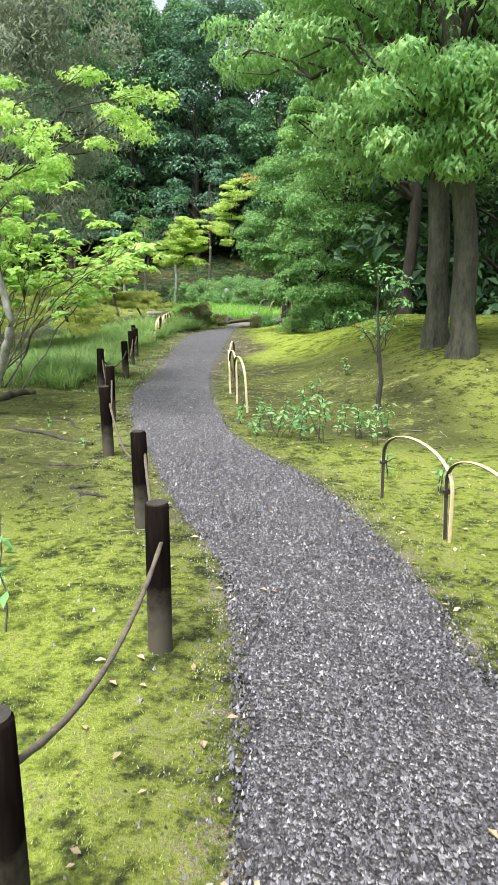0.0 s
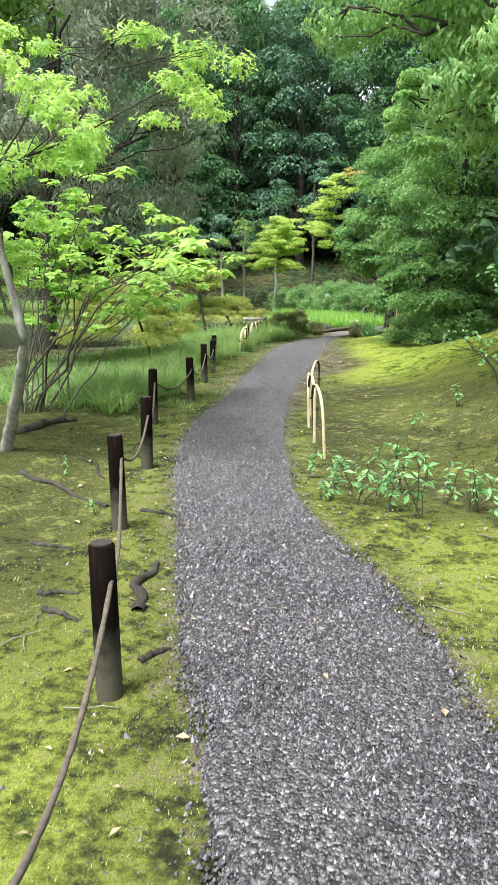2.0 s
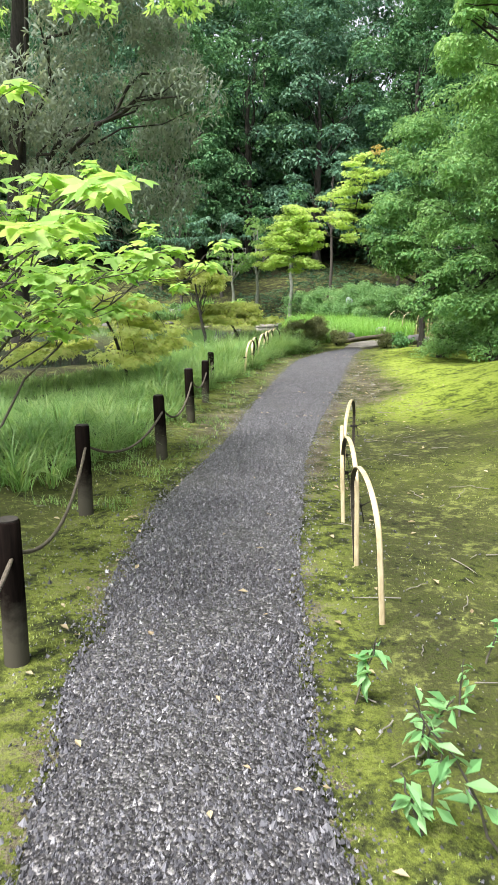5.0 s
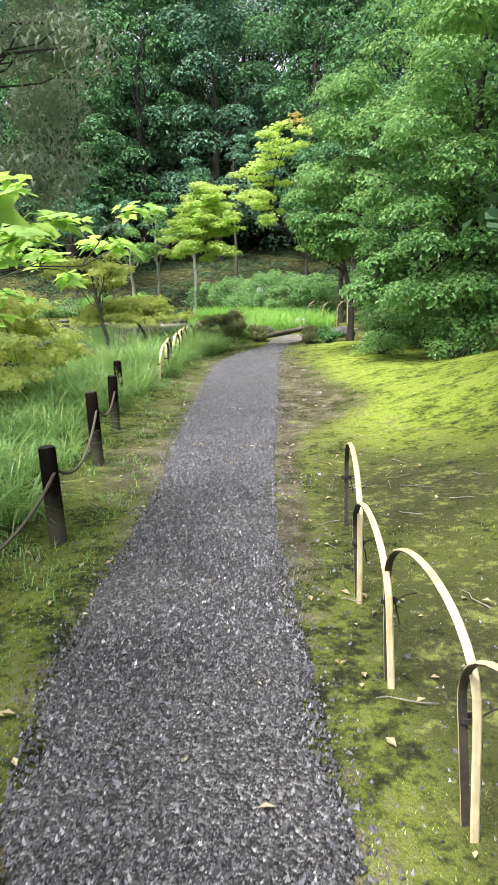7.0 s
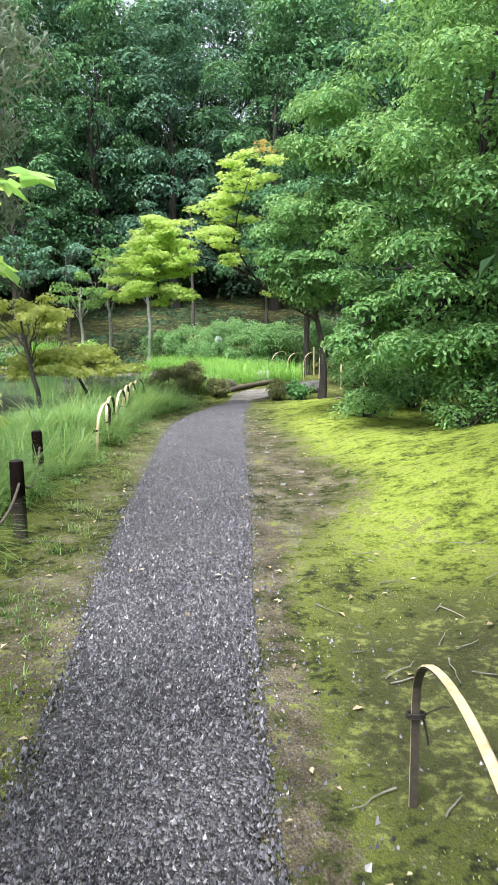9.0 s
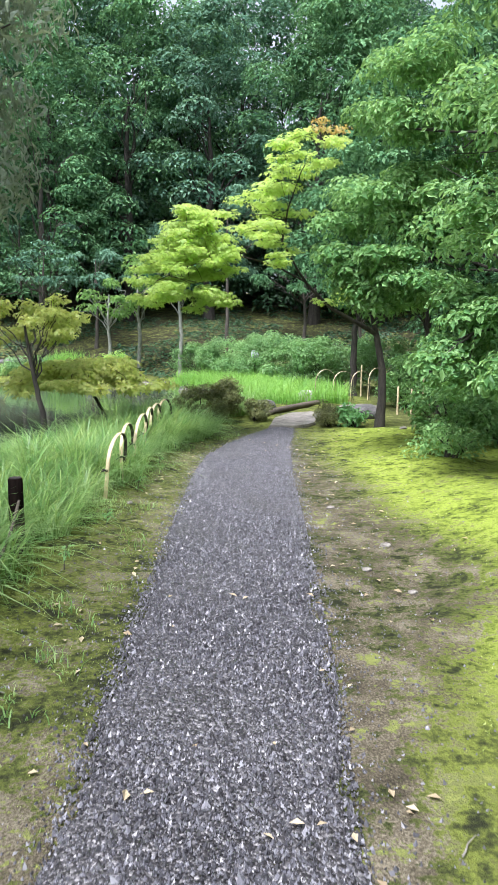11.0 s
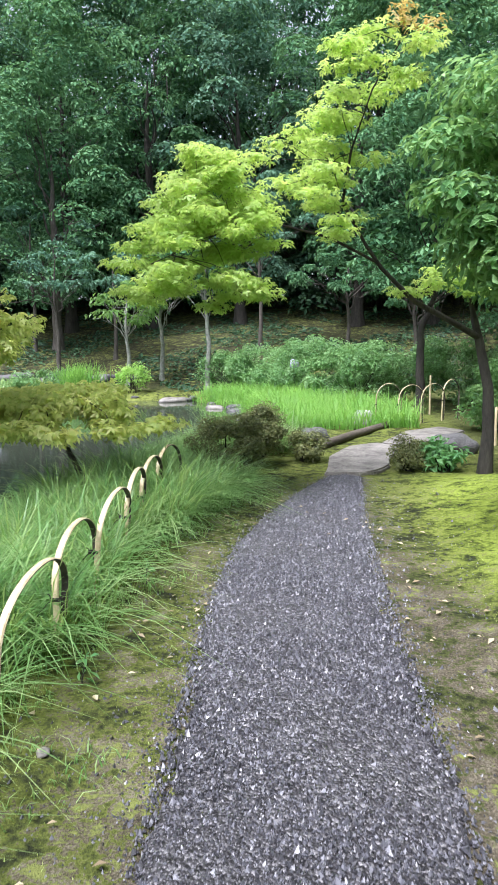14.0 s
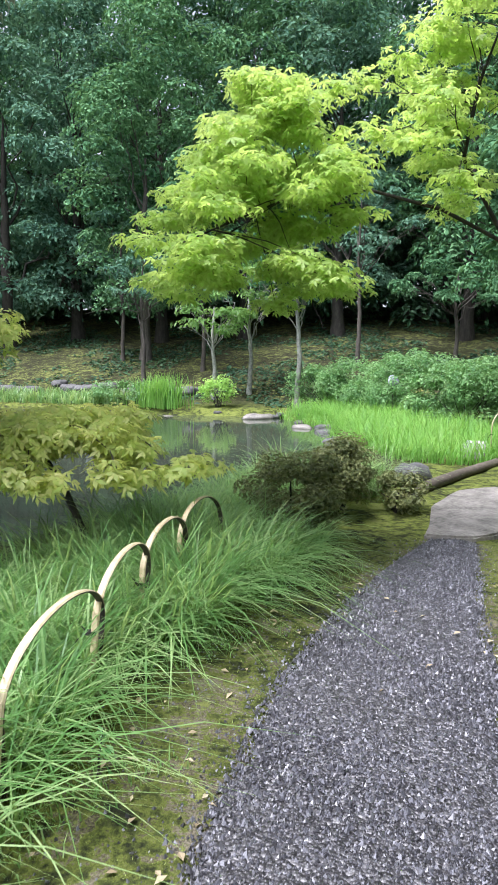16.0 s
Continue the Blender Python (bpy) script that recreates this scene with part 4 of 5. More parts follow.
build_weeping_maple(-3.75, 15.4, 1.40, 1.3, 9500, 0.85)
build_weeping_maple(-3.5, 21.4, 1.12, 1.0, 7500, 0.52)
tree("young_maple", -3.5, 20.1, ([(0, 0, 0), (-0.05, 0, 0.5), (-0.16, 0, 1.0), (-0.28, 0, 1.7)], [0.04, 0.034, 0.026, 0.012]),
     sprays((-0.45, 0.4, 1.68), (0.75, 0.7, 0.32), 34, 0.22, 4200, 0.08), 0.06, (M_BARK, M_MAPLE_Y), "small maple with a dark bent stem by the pond", "maple", limbs=14, star=True, droop=0.7, shell=0.1)
tree("tall_tree", -5.6, 12.2, ([(0, 0, 0), (0.1, 0, 2.5), (0.3, 0, 5), (0.4, 0, 8.0)], [0.13, 0.11, 0.08, 0.03]),
     lumps((0.3, 0, 6.6), (2.2, 2.2, 2.0), 50, 0.6, 10000, 0.5), 0.14, (M_BARK, M_PALE), "tall pale green tree rising over the pond bank", limbs=20)
tree("pine_tree", -7.9, 20.0, ([(0, 0, 0), (0.1, 0, 4), (0.5, 0, 8), (0.4, 0, 13.0)], [0.24, 0.2, 0.14, 0.03]),
     lumps((1.2, 0.3, 7.6), (3.4, 3.0, 4.4), 80, 0.85, 34000, 0.6), 0.20, (M_BARK, M_GREY), "grey-green pine with soft drooping needles above the pond", limbs=12, droop=0.9, aspect=0.22, dome=0.1)
# slim trees on the far bank
for x, y, h, w, n, mat in ((-5.15, 38.4, 5.5, 1.5, 1500, M_FOREST), (-8.2, 39.6, 3.4, 1.3, 900, M_PALE), (-9.6, 42.6, 4.2, 1.8, 1300, M_FOREST2), (-7.2, 40.4, 4.4, 1.7, 1300, M_PALE), (-13.5, 44.0, 6.0, 2.6, 1800, M_FOREST2), (-0.6, 44.0, 3.6, 2.6, 2200, M_FOREST), (-4.0, 43.5, 6.5, 2.4, 1500, M_FOREST2), (-11.3, 41.0, 4.6, 1.7, 1000, M_FOREST2), (1.5, 38.5, 4.2, 2.2, 1800, M_FOREST)):
    tree("slim_tree", x, y, ([(0, 0, 0), (0.05, 0, h * 0.3), (-0.05, 0, h * 0.6), (0.03, 0, h * 0.9)], [0.09, 0.07, 0.05, 0.02]),
         lumps((0, 0, h * 0.82), (w, w * 0.9, h * 0.22), 14, 0.45, n, 0.4), 0.17, (M_BARK_PALE if x in (-5.15, -8.2, -7.2) else M_BARK_MID, mat), "slim grey-stemmed tree on the far mossy bank", limbs=10, group="slim trees on the far bank")


# ---- shrubs ----
def shrub(name, x, y, c, r, leaves, leaf, mat, label, aspect=0.5, lump=0.22, n=26, category="shrub"):
    root = empty(name, x, y, float(land(x, y)))
    lines = [(bend((rng.normal() * 0.04, rng.normal() * 0.04, -0.05), np.asarray(c) + unit(rng.normal(size=3)) * np.asarray(r) * 0.75, 6, 0.05), np.linspace(0.014, 0.004, 6)) for _ in range(12)]
    for line in lines:
        put_mesh("stem", raw_mesh("stem", *tube_arrays([line], 5), M_BARK, True), root)
    P, U = zip(*[clump_points(a, b, k, 0.5) for a, b, k in lumps(c, r, n, lump, leaves, 0.7, 0.6)])
    P, U = np.concatenate(P), np.concatenate(U)
    P[:, 2] = np.maximum(P[:, 2], 0.02)
    put_mesh("foliage", raw_mesh("foliage", *leaf_arrays(P, U, leaf * rng.uniform(0.7, 1.3, len(P)), aspect, 0.12, 0.1), mat), root)
    return tagged(root, label, category)


shrub("clipped_shrub", -1.95, 22.75, (0, 0, 0.34), (0.42, 0.40, 0.33), 12000, 0.04, M_BUSH, "clipped dark azalea mound beside the path", lump=0.16)
shrub("clipped_shrub", -1.70, 23.75, (0, 0, 0.42), (0.29, 0.31, 0.28), 8000, 0.04, M_BUSH, "taller clipped azalea with bare stems near the slab", lump=0.15)
shrub("low_shrub", -1.20, 24.1, (0, 0, 0.2), (0.22, 0.25, 0.16), 1600, 0.05, M_BUSH, "ragged dark shrub with rusty leaves by the slab", lump=0.12, n=14)
shrub("low_shrub", 0.05, 23.55, (0, 0, 0.22), (0.24, 0.22, 0.16), 2400, 0.035, M_BUSH, "small clipped shrub at the slab's corner", lump=0.12, n=16)
shrub("low_shrub", 0.48, 23.45, (0, 0, 0.20), (0.24, 0.2, 0.18), 420, 0.10, M_SEEDLING, "leafy green plant beside the maple trunk", lump=0.14, n=12)
shrub("low_shrub", 2.1, 17.2, (0, 0, 0.2), (0.5, 0.45, 0.18), 1500, 0.055, M_BROAD, "leafy undergrowth at the foot of the broadleaf tree", lump=0.2, n=20)
shrub("low_shrub", 1.65, 21.5, (0, 0, 0.40), (0.5, 0.45, 0.38), 3000, 0.07, M_BROAD, "leafy dark shrub in the shade of the broadleaf tree", lump=0.22, n=24)
shrub("low_shrub", 2.1, 20.4, (0, 0, 0.35), (0.5, 0.45, 0.33), 2600, 0.07, M_BROAD, "leafy dark shrub in the shade of the broadleaf tree", lump=0.22, n=24)
shrub("low_shrub", 1.3, 19.4, (0, 0, 0.16), (0.45, 0.4, 0.15), 1300, 0.05, M_BROAD, "low undergrowth at the edge of the bright moss", lump=0.2, n=20)
for x, y, r, h in ((2.75, 24.9, 0.8, 1.2), (1.9, 27.6, 0.8, 1.1), (3.5, 23.0, 0.9, 1.5), (2.9, 29.0, 1.0, 1.4), (3.6, 26.8, 1.0, 1.8)):
    shrub("understorey_shrub", x, y, (0, 0, h * 0.5), (r, r * 0.9, h * 0.5), 3200, 0.085, M_BROAD, "dark leafy shrub in the shade behind the slab", lump=0.26, n=30)
for x, y, rx, ry, rz, n in ((-1.4, 35.4, 1.9, 1.2, 1.45, 6000), (0.6, 34.0, 1.6, 1.2, 1.4, 5600), (-4.3, 38.4, 1.3, 0.9, 1.2, 3000), (-3.0, 37.0, 1.2, 0.9, 1.25, 3000), (2.4, 33.0, 1.4, 1.1, 1.4, 3600), (-0.4, 32.6, 1.2, 0.8, 1.15, 3800)):
    shrub("azalea_bush", x, y, (0, 0, rz * 0.6), (rx, ry, rz * 0.55), n * 2, 0.085, M_AZALEA, "rounded green azalea bush behind the bright grass", lump=0.34, n=34)
shrub("yellow_bush", -7.6, 38.2, (0, 0, 0.5), (0.55, 0.5, 0.4), 1100, 0.10, M_LIME, "small yellow-green bush on the far bank", lump=0.22)
shrub("yellow_bush", -10.6, 38.3, (0, 0, 0.35), (1.3, 0.6, 0.28), 1800, 0.10, M_AZALEA, "low green bush over the far bank", lump=0.25)
fl = empty("hydrangea_flower", -2.05, 34.6, float(land(-2.05, 34.6)) + 0.95)
bm = bmesh.new()
bmesh.ops.create_icosphere(bm, subdivisions=2, radius=0.13)
for v in bm.verts:
    v.co *= 1 + 0.18 * math.sin(17 * v.co.x * 8 + 9 * v.co.y * 8)
part("flower_head", bm, M_FLOWER, fl)
bm = cylinder_bm(0.01, 0.008, 0.03, 6, 0.001, -0.95)
part("stalk", bm, M_BARK, fl)
tagged(fl, "pale mauve hydrangea flower head among the azaleas", "flower")


# ---- grasses ----
def blades(name, base, length, lean, width, mat, label, segs=4, heading=None, kind="stuff", category="grass"):
    """Arching blades of grass, each a strip that narrows to a point."""
    n = len(base)
    a = rng.uniform(0, 2 * np.pi, n) if heading is None else heading
    d = np.stack([np.cos(a), np.sin(a), np.zeros(n)], -1)
    s = np.stack([-np.sin(a), np.cos(a), np.zeros(n)], -1)
    V = []
    for k in range(segs + 1):
        t = k / segs
        c = base + d * (length * lean * t ** 1.8)[:, None] + np.array([0, 0, 1.0]) * (length * (t - 0.62 * lean * t ** 2.4))[:, None]
        w = (width * (1 - t) ** 0.6 if k < segs else width * 0.0)[:, None] * 0.5
        V += [c - s * w, c + s * w]
    V = np.stack(V, 1)
    i = np.arange(n)[:, None] * (2 * segs + 2) + 2 * np.arange(segs)[None]
    F = np.stack([i, i + 1, i + 3, i + 2], -1).reshape(-1, 4)
    return tagged(put_mesh(name, raw_mesh(name, V.reshape(-1, 3), F, mat)), label, category, kind=kind)


def sedge():
    """Fountain-shaped tufts, the nearer rows hanging over the verge."""
    m = 6000
    y = 9.8 + 15.2 * rng.random(m)
    near = 0.35 + np.interp(y, (11, 15, 18, 21), (4.2, 3.4, 2.4, 1.7)) * rng.random(m) ** 1.25
    x = path_left(np.minimum(y, 22.5)) - near
    edge = np.interp(y, (10, 16, 18.4, 19.4, 20.6, 22.0), (0.85, 0.85, 0.74, 0.68, 0.6, 0.5)) + 0.18 * wave(x * 2, y, 3.3)
    ok = (pond_depth(x, y) < -0.25) & (near > edge) & ~((np.abs(x + 1.85) < 0.36) & (y > 22.45) & (y < 24.5))
    x, y, near = x[ok][:1700], y[ok][:1700], near[ok][:1700]
    k = 26
    tall = np.clip(0.50 + 0.14 * wave(x, y, 1.7) + 0.10 * smooth(y, 15, 19) - 0.22 * smooth(near, 1.2, 2.4), 0.2, 0.8) * rng.uniform(0.65, 1.2, len(x))
    cx, cy, ct = np.repeat(x, k), np.repeat(y, k), np.repeat(tall, k)
    n = len(cx)
    head = rng.uniform(0, 2 * np.pi, n)
    rr = 0.07 * rng.random(n) ** 0.5
    px, py = cx + np.cos(head) * rr, cy + np.sin(head) * rr
    blades("sedge", np.stack([px, py, land(px, py) - 0.01], -1), ct * rng.uniform(0.6, 1.3, n), rng.uniform(0.4, 1.4, n), rng.uniform(0.008, 0.016, n), M_SEDGE, "fountains of long arching green sedge along the pond bank", heading=head + rng.normal(size=n) * 0.35)


def iris():
    n = 12000
    x, y = rng.uniform(-5.6, 0.6, n * 5), rng.uniform(27.5, 37.6, n * 5)
    d = pond_depth(x, y)
    right = -3.3 + (37.0 - y) * 0.42
    ok = (d < 0.1) & (x < right + 0.9) & (x > right - 2.2)
    x, y = x[ok][:n], y[ok][:n]
    blades("iris_grass", np.stack([x, y, land(x, y) - 0.02], -1), rng.uniform(0.3, 0.75, len(x)), rng.uniform(0.25, 1.0, len(x)), rng.uniform(0.012, 0.022, len(x)), M_IRIS, "bright green sword-leaved grass on the pond's far corner")
    m = 500
    x, y = -9.4 + rng.normal(size=m) * 0.35, 38.0 + rng.normal(size=m) * 0.2
    blades("reed_clump", np.stack([x, y, land(x, y)], -1), rng.uniform(0.8, 1.3, m), rng.uniform(0.1, 0.5, m), np.full(m, 0.03), M_IRIS, "tall green reed clump on the far shore")
    m = 5000
    x = rng.uniform(-24, -10.2, m)
    y = 38.1 + rng.random(m) * 1.5
    blades("shore_grass", np.stack([x, y, land(x, y)], -1), rng.uniform(0.2, 0.6, m), rng.uniform(0.2, 0.7, m), np.full(m, 0.04), M_SEDGE, "rough green grass along the far shore")


def moss_tufts():
    n = 170000
    y = rng.uniform(0.9, 23, n) ** 1.0
    y = np.where(rng.random(n) < 0.5, rng.uniform(0.9, 12, n), y)
    side = rng.random(n) < 0.5
    x = np.where(side, path_left(y) - 0.02 - np.where(y > 11.5, 0.8, 1.7) * rng.random(n) ** 1.2, path_right(y) + 0.02 + 2.3 * rng.random(n) ** 1.2)
    thick = wave(x, y, 3.7) + 0.8 * wave(x, y, 11.0, 3) + 0.5 * wave(x, y, 27.0, 1)
    bay = (~side) & (y > 13.0) & (y < 21.5) & (x - path_right(y) < 0.35 + 0.6 * np.exp(-((y - 15.7) / 1.3) ** 2))
    ok = (thick > -0.45) & ~bay & ~(side & (y > 11.5) & (rng.random(n) < 0.45)) & ~(side & (y > 4.5) & (rng.random(n) < 0.45)) & ~((~side) & (y > 6) & (y < 13) & ((rng.random(n) < 0.55) | (wave(x, y, 2.6, 1.0) > 0.15)))
    x, y = x[ok], y[ok]
    m = len(x)
    blades("moss_tufts", np.stack([x, y, land(x, y) - 0.004], -1), rng.uniform(0.008, 0.024, m), rng.uniform(0.3, 1.2, m), rng.uniform(0.004, 0.009, m), M_MOSS_TUFT, "short feathery tufts of yellow-green moss", segs=1, category="moss")


def verge_grass():
    n = 11000
    y = rng.uniform(9.5, 22.3, n)
    x = path_left(y) - 0.12 - 0.75 * rng.random(n) ** 0.8
    ok = wave(x, y, 5.1) + 0.8 * wave(x, y, 12, 2) > 0.0 + 0.5 * rng.random(n)
    x, y = x[ok], y[ok]
    n = len(x)
    blades("verge_grass", np.stack([x, y, land(x, y) - 0.004], -1), rng.uniform(0.03, 0.10, n), rng.uniform(0.3, 1.1, n), rng.uniform(0.004, 0.008, n), M_SEDGE, "short green grass and weeds along the path's verge", segs=2)


def bank_cover():
    n = 30000
    x, y = rng.uniform(-24, 6, n), rng.uniform(38.4, 51, n)
    ok = wave(x, y, 0.9) + 0.7 * wave(x, y, 2.7, 1) > -0.3 + 0.5 * rng.random(n)
    x, y = x[ok], y[ok]
    up = unit(np.stack([rng.normal(size=len(x)) * 0.5, rng.normal(size=len(x)) * 0.5 - 0.3, np.ones(len(x))], -1))
    # Leaf colour here also darkens the bank for shade the trees don't cast.
    tagged(put_mesh("ground_cover", raw_mesh("ground_cover", *leaf_arrays(np.stack([x, y, land(x, y) + 0.03], -1), up, rng.uniform(0.08, 0.22, len(x)), 0.55, 0.15, 0.0), M_SHADE_LEAF)), "low green ground cover on the far bank, coloured darker for shade", "undergrowth", kind="stuff")


verge_grass()
bank_cover()
sedge()
iris()
moss_tufts()


# ---- the slab, log, rocks and shore stones ----
def boulder(name, x, y, r, mat, label, category="rock", seed=0.0, sink=0.25, group=""):
    bm = bmesh.new()
    bmesh.ops.create_icosphere(bm, subdivisions=3, radius=1.0)
    for v in bm.verts:
        k = 1 + 0.28 * noise.noise(v.co * 1.4 + Vector((seed, x, y))) + 0.10 * noise.noise(v.co * 4.1 + Vector((seed, y, x)))
        v.co = Vector((v.co.x * r[0], v.co.y * r[1], max(-0.6, min(v.co.z, 0.75)) * r[2])) * k
    for f in bm.faces:
        f.smooth = True
    ob = part(name, bm, mat, None)
    ob.matrix_world = pose(x, y, max(float(land(x, y)), -0.35) + r[2] * (0.6 - sink), 0, 0, seed * 50)
    return tagged(ob, label, category, group)


def slab(x, y, corners, h, label):
    bm = bmesh.new()
    rough = []
    for (x0, y0), (x1, y1) in zip(corners, corners[1:] + corners[:1]):
        for t in (0.0, 0.33, 0.66):
            rough.append((x0 + (x1 - x0) * t + rng.normal() * 0.022, y0 + (y1 - y0) * t + rng.normal() * 0.022))
    corners = rough
    n = len(corners)
    lo = [bm.verts.new((a - x, b - y, -0.15)) for a, b in corners]
    up = [bm.verts.new((a - x, b - y, h)) for a, b in corners]
    bm.faces.new(up)
    for i in range(n):
        bm.faces.new((lo[i], lo[(i + 1) % n], up[(i + 1) % n], up[i]))
    bmesh.ops.bevel(bm, geom=list(bm.edges), offset=0.02, segments=2, affect="EDGES")
    bmesh.ops.recalc_face_normals(bm, faces=bm.faces)
    ob = part("stone_slab", bm, M_STONE, None)
    ob.matrix_world = pose(x, y, 0)
    return tagged(ob, label, "stone slab")


slab(-0.6, 24.2, [(-0.90, 23.02), (-0.50, 23.05), (-0.26, 23.35), (-0.05, 24.3), (0.10, 25.2), (-0.22, 25.6), (-0.62, 25.2), (-0.86, 24.3)], 0.045, "pale worn stone slab bridging the end of the path")
slab(0.3, 26.6, [(-0.15, 25.75), (0.22, 25.4), (0.75, 26.3), (1.3, 27.3), (0.95, 27.9), (0.35, 27.2)], 0.025, "grey stone slab beyond the first one")
lg = empty("edging_log", -0.6, 26.3, 0.0)
pts = np.array([(-1.14, 24.75, 0.025), (-0.9, 25.5, 0.045), (-0.6, 26.3, 0.05), (-0.1, 27.5, 0.05), (0.1, 28.0, 0.05)]) - np.array((-0.6, 26.3, 0.0))
put_mesh("log_body", raw_mesh("log_body", *tube_arrays([(pts, [0.062, 0.066, 0.065, 0.063, 0.06])], 12), M_LOG, True), lg)
tagged(lg, "long weathered log edging the stone slab", "log")
boulder("rock", -1.15, 25.9, (0.24, 0.2, 0.20), M_ROCK, "dark rounded rock behind the log", seed=1.0)
boulder("rock", -0.35, 28.3, (0.24, 0.22, 0.24), M_WHITE_ROCK, "pale speckled rock at the end of the log", seed=2.0)
boulder("rock", 0.75, 24.9, (0.35, 0.25, 0.2), M_ROCK, "dark rock behind the small shrubs", seed=2.6)
def build_shore():
    k = 0
    for i in range(13, len(POND)):
        a, b = POND[i % len(POND)], POND[(i + 1) % len(POND)]
        L = np.hypot(*(b - a))
        for t in np.arange(0, L, 1.0 if i > 15 else 1.7):
            p = a + (b - a) * t / L + rng.normal(size=2) * 0.12
            if p[0] < -26:
                continue
            k += 1
            s = rng.uniform(0.12, 0.34)
            boulder("shore_stone", p[0], p[1], (s, s * 0.7, s * 0.45), M_STONE if k % 7 == 3 else M_ROCK, "wet dark stone along the pond's edge", "stone", k * 0.37, 0.3, "stones along the pond")
    boulder("shore_stone", -6.05, 37.25, (0.5, 0.25, 0.16), M_STONE, "flat pale stone at the pond's far edge", "stone", 4.4, 0.1)
    for k in range(14):
        boulder("bank_stone", -16.5 + 0.62 * k + rng.normal() * 0.2, 40.4 + rng.normal() * 0.35, (0.42, 0.3, 0.2), M_ROCK, "flat stone on the earthy far bank", "stone", k * 0.7, 0.2, "stones on the far bank")


build_shore()


# ---- small plants, roots and litter ----
def seedling(x, y, h, n, leaf, mat=None, label="small leafy seedling growing in the moss"):
    n, leaf = max(12, int(n * 0.7)), leaf * 0.8
    root = empty("seedling", x, y, float(land(x, y)))
    lines, P, U = [], [], []
    for k in range(max(1, n // 12)):
        top = np.array((rng.normal() * 0.25 * h, rng.normal() * 0.25 * h, h * rng.uniform(0.7, 1.05)))
        st = bend((rng.normal() * 0.02, rng.normal() * 0.02, -0.02), top, 7, 0.02, 0.05)
        lines.append((st, np.linspace(0.005, 0.002, 7)))
        for _ in range(12):
            f = rng.uniform(0.35, 1.0)
            P.append(st[int(f * 6)] + rng.normal(size=3) * 0.012)
            U.append((rng.normal() * 0.5, rng.normal() * 0.5, 1.0))
    put_mesh("stem", raw_mesh("stem", *tube_arrays(lines, 5), M_BARK_MID, True), root)
    P, U = np.array(P), unit(np.array(U))
    put_mesh("foliage", raw_mesh("foliage", *leaf_arrays(P, U, leaf * rng.uniform(0.6, 1.25, len(P)), 0.42, 0.1, 0.25), mat or M_SEEDLING), root)
    tagged(root, label, "plant", "seedlings in the moss")


for x, y, h, n, l in ((1.75, 6.75, 0.62, 60, 0.10), (1.35, 6.95, 0.45, 72, 0.10), (1.6, 7.3, 0.5, 84, 0.10), (2.1, 6.95, 0.4, 84, 0.10), (1.15, 7.35, 0.3, 48, 0.09), (2.4, 7.2, 0.4, 60, 0.09), (1.45, 7.2, 0.35, 50, 0.08), (1.55, 6.85, 0.28, 40, 0.08), (1.95, 7.1, 0.45, 50, 0.08), (1.25, 7.6, 0.22, 24, 0.07), (2.25, 6.7, 0.35, 40, 0.08), (1.85, 7.8, 0.30, 40, 0.07), (1.35, 8.0, 0.2, 24, 0.06), (2.6, 5.3, 0.3, 36, 0.09), (2.25, 5.6, 0.22, 24, 0.08), (3.0, 4.9, 0.4, 40, 0.09),
                      (0.92, 7.62, 0.30, 36, 0.09), (1.1, 7.0, 0.26, 36, 0.09), (0.32, 2.9, 0.55, 30, 0.12), (0.15, 3.1, 0.4, 20, 0.12), (-0.35, 6.3, 0.12, 14, 0.06), (1.7, 9.6, 0.25, 40, 0.08), (2.2, 10.3, 0.3, 50, 0.08), (-2.1, 18.6, 0.25, 24, 0.08), (-1.0, 7.2, 0.15, 14, 0.05), (2.3, 20.6, 0.3, 30, 0.10), (-1.75, 16.6, 0.14, 24, 0.07), (-1.8, 17.9, 0.16, 24, 0.07), (-1.88, 19.2, 0.18, 24, 0.07), (-1.95, 20.3, 0.16, 24, 0.07), (-1.7, 15.5, 0.14, 24, 0.06)):
    seedling(x, y, h, n, l)


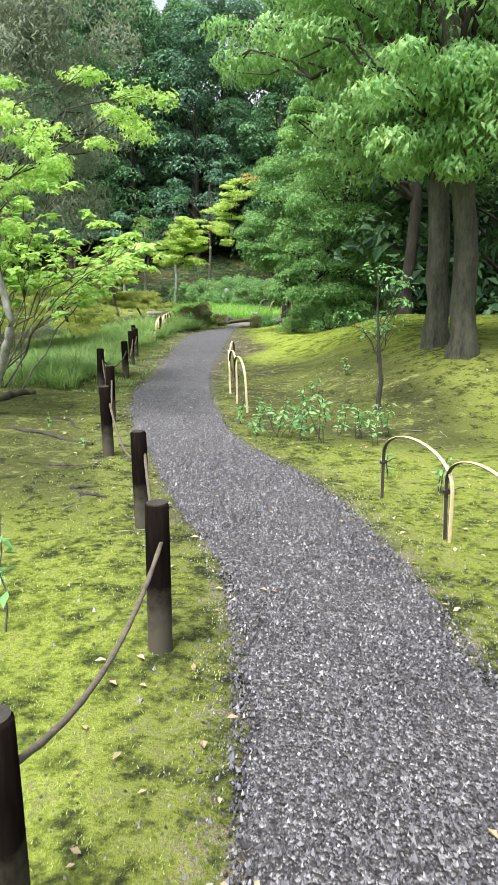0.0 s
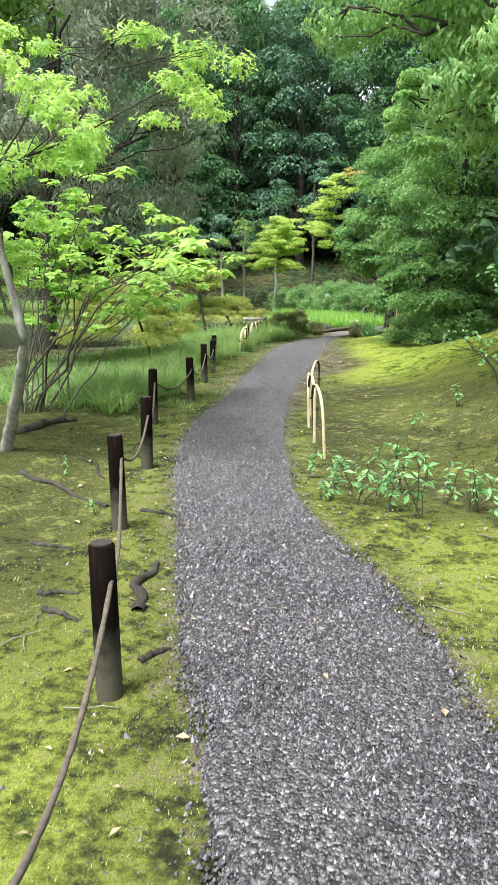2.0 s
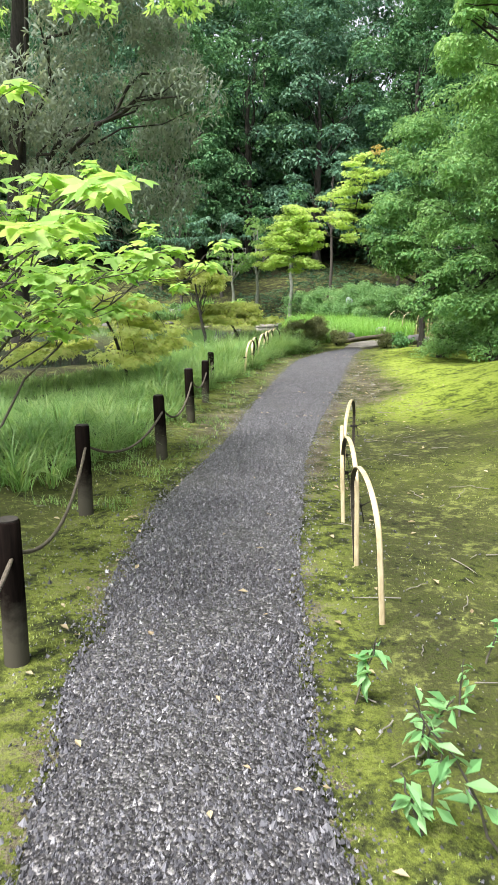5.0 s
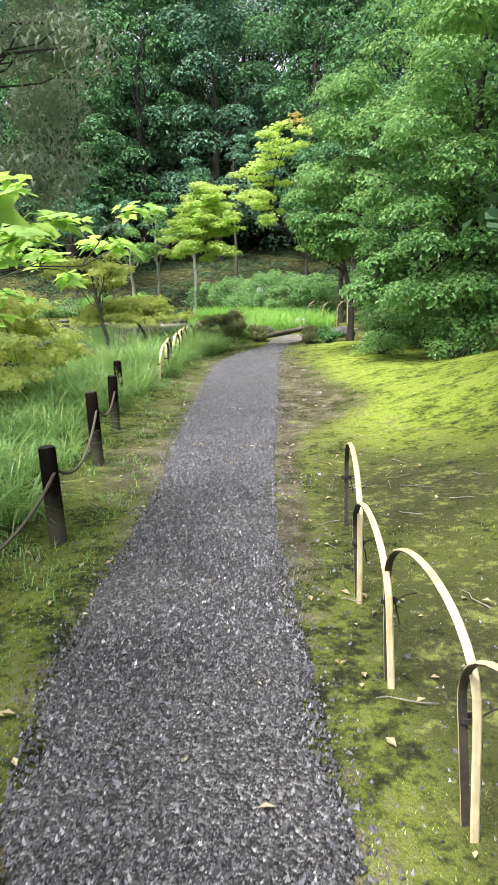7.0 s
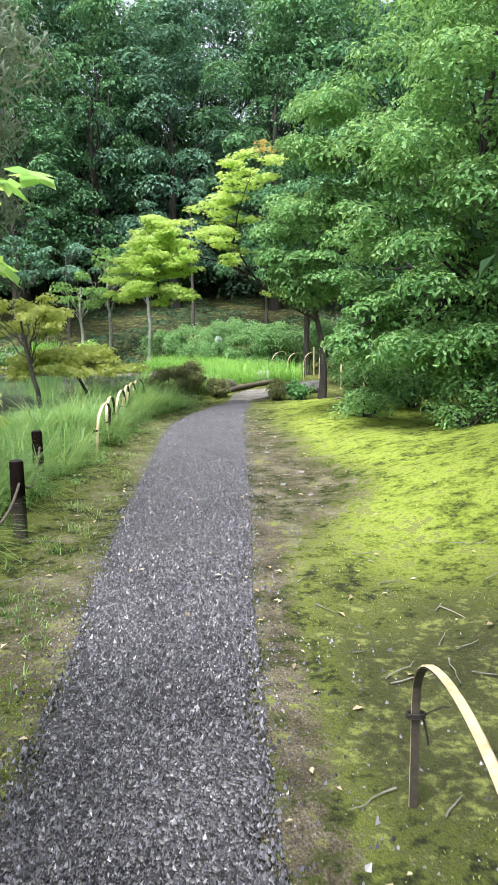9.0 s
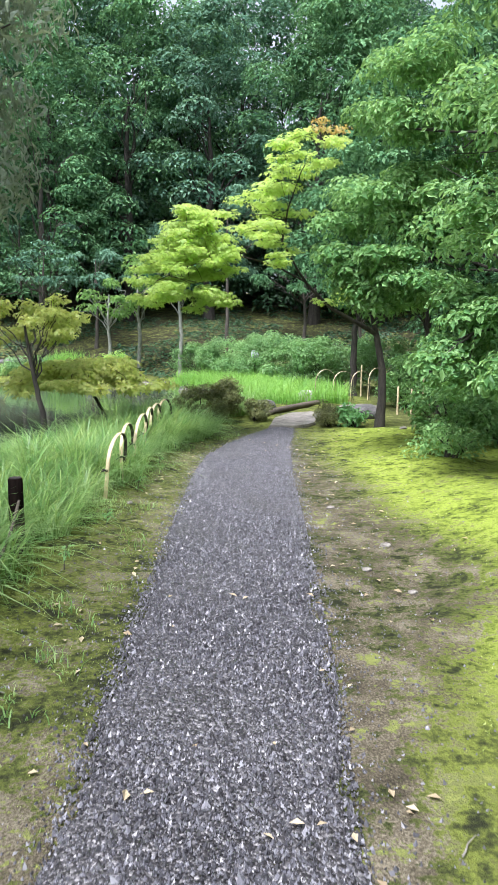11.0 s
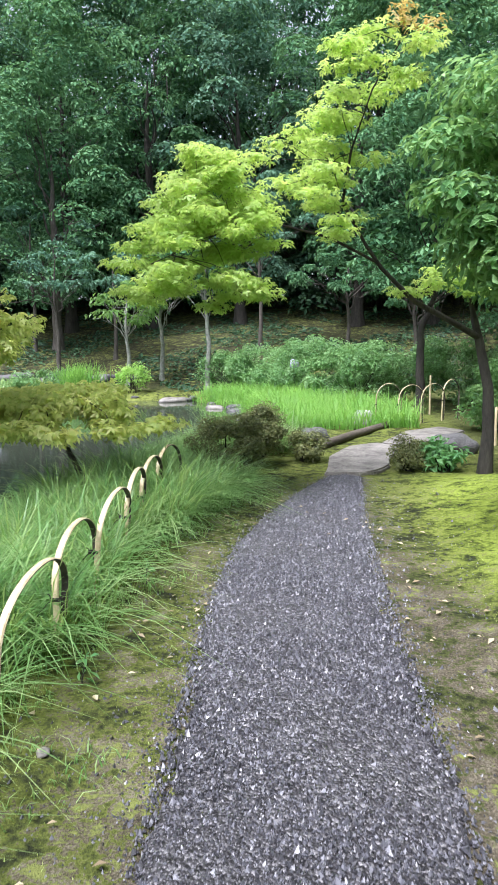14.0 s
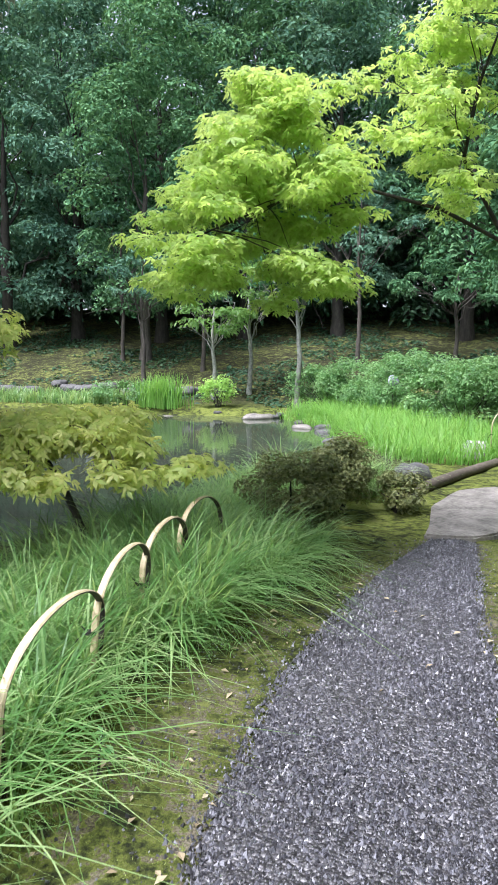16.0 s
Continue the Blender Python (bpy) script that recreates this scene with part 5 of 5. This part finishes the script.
def roots():
    for a, b, r in (((0.46, 4.98), (0.33, 5.61), 0.03), ((-0.49, 5.71), (-0.19, 5.64), 0.016), ((-0.1, 5.08), (0.1, 5.11), 0.016), ((0.03, 4.89), (0.24, 4.81), 0.018), ((0.62, 4.59), (0.71, 4.71), 0.018), ((-1.42, 7.22), (-0.35, 6.5), 0.026), ((-1.14, 7.73), (-0.68, 7.19), 0.016), ((-0.09, 6.46), (0.32, 6.3), 0.016), ((-2.22, 8.5), (-1.93, 9.27), 0.06)):
        p = bend((*a, 0), (*b, 0), 5, 0, 0.12)
        t = np.linspace(0, 4, 22)
        p = np.stack([np.interp(t, np.arange(5), p[:, k]) for k in range(3)], 1)
        p[1:-1] = (p[:-2] + p[1:-1] * 2 + p[2:]) / 4
        p[:, 2] = land(p[:, 0], p[:, 1]) - r * 0.05 + r * 0.5 * np.sin(np.linspace(0.1, 3.0, 22)) + 0.25 * r * np.sin(np.arange(22) * 1.1 + a[0])
        tagged(put_mesh("tree_root", raw_mesh("tree_root", *tube_arrays([(p, r * np.linspace(1.0, 0.55, 22) * (1 + 0.2 * np.sin(np.arange(22) * 1.3)))], 8), M_BARK, True)), "bare dark tree root running over the trodden moss", "root", "roots beside the posts")


def litter():
    n = 560
    y = rng.uniform(1.2, 22, n)
    x = np.where(rng.random(n) < 0.5, path_right(y) + rng.exponential(0.7, n), path_left(y) - rng.exponential(0.45, n))
    few = rng.random(n) < 0.10
    x = np.where(few, path_left(y) + (path_right(y) - path_left(y)) * rng.random(n), x)
    ok = (x > -4) & (x < 5)
    x, y = x[ok], y[ok]
    up = unit(np.stack([rng.normal(size=len(x)) * 0.2, rng.normal(size=len(x)) * 0.2, np.ones(len(x))], -1))
    p = np.stack([x, y, land(x, y) + np.where(few[ok], 0.042, 0.014)], -1)
    tagged(put_mesh("fallen_leaves", raw_mesh("fallen_leaves", *leaf_arrays(p, up, rng.uniform(0.02, 0.055, len(x)), 0.55, 0.12, 0.0), M_LITTER)), "scattered dry tan leaves on moss and gravel", "leaf litter", kind="stuff")
    lines = []
    for _ in range(150):
        y0 = rng.uniform(4, 14)
        x0 = path_right(y0) + rng.uniform(0.2, 2.2) if rng.random() < 0.75 else path_left(y0) - rng.uniform(0.1, 1.2)
        a, L = rng.uniform(0, 6.28), rng.uniform(0.06, 0.25)
        p = bend((x0, y0, 0), (x0 + L * math.cos(a), y0 + L * math.sin(a), 0), 5, 0, 0.1)
        p[:, 2] = land(p[:, 0], p[:, 1]) + 0.012
        lines.append((p, np.linspace(0.0035, 0.0015, 5)))
    tagged(put_mesh("twig_litter", raw_mesh("twig_litter", *tube_arrays(lines, 5), M_STONE, True)), "pale broken twigs scattered over the moss", "twigs", kind="stuff")
    for x, y, s in ((0.13, 15.75, 0.03), (0.3, 16.3, 0.04), (0.36, 15.4, 0.03), (-0.05, 17.4, 0.035), (1.02, 4.62, 0.03), (1.6, 4.4, 0.025), (-1.75, 17.3, 0.03), (1.1, 21.9, 0.06)):
        boulder("pebble", x, y, (s, s * 0.8, s * 0.5), M_STONE, "small pale pebble lying on the ground", "stone", x, 0.2, "pebbles")


roots()
litter()
build_gravel()
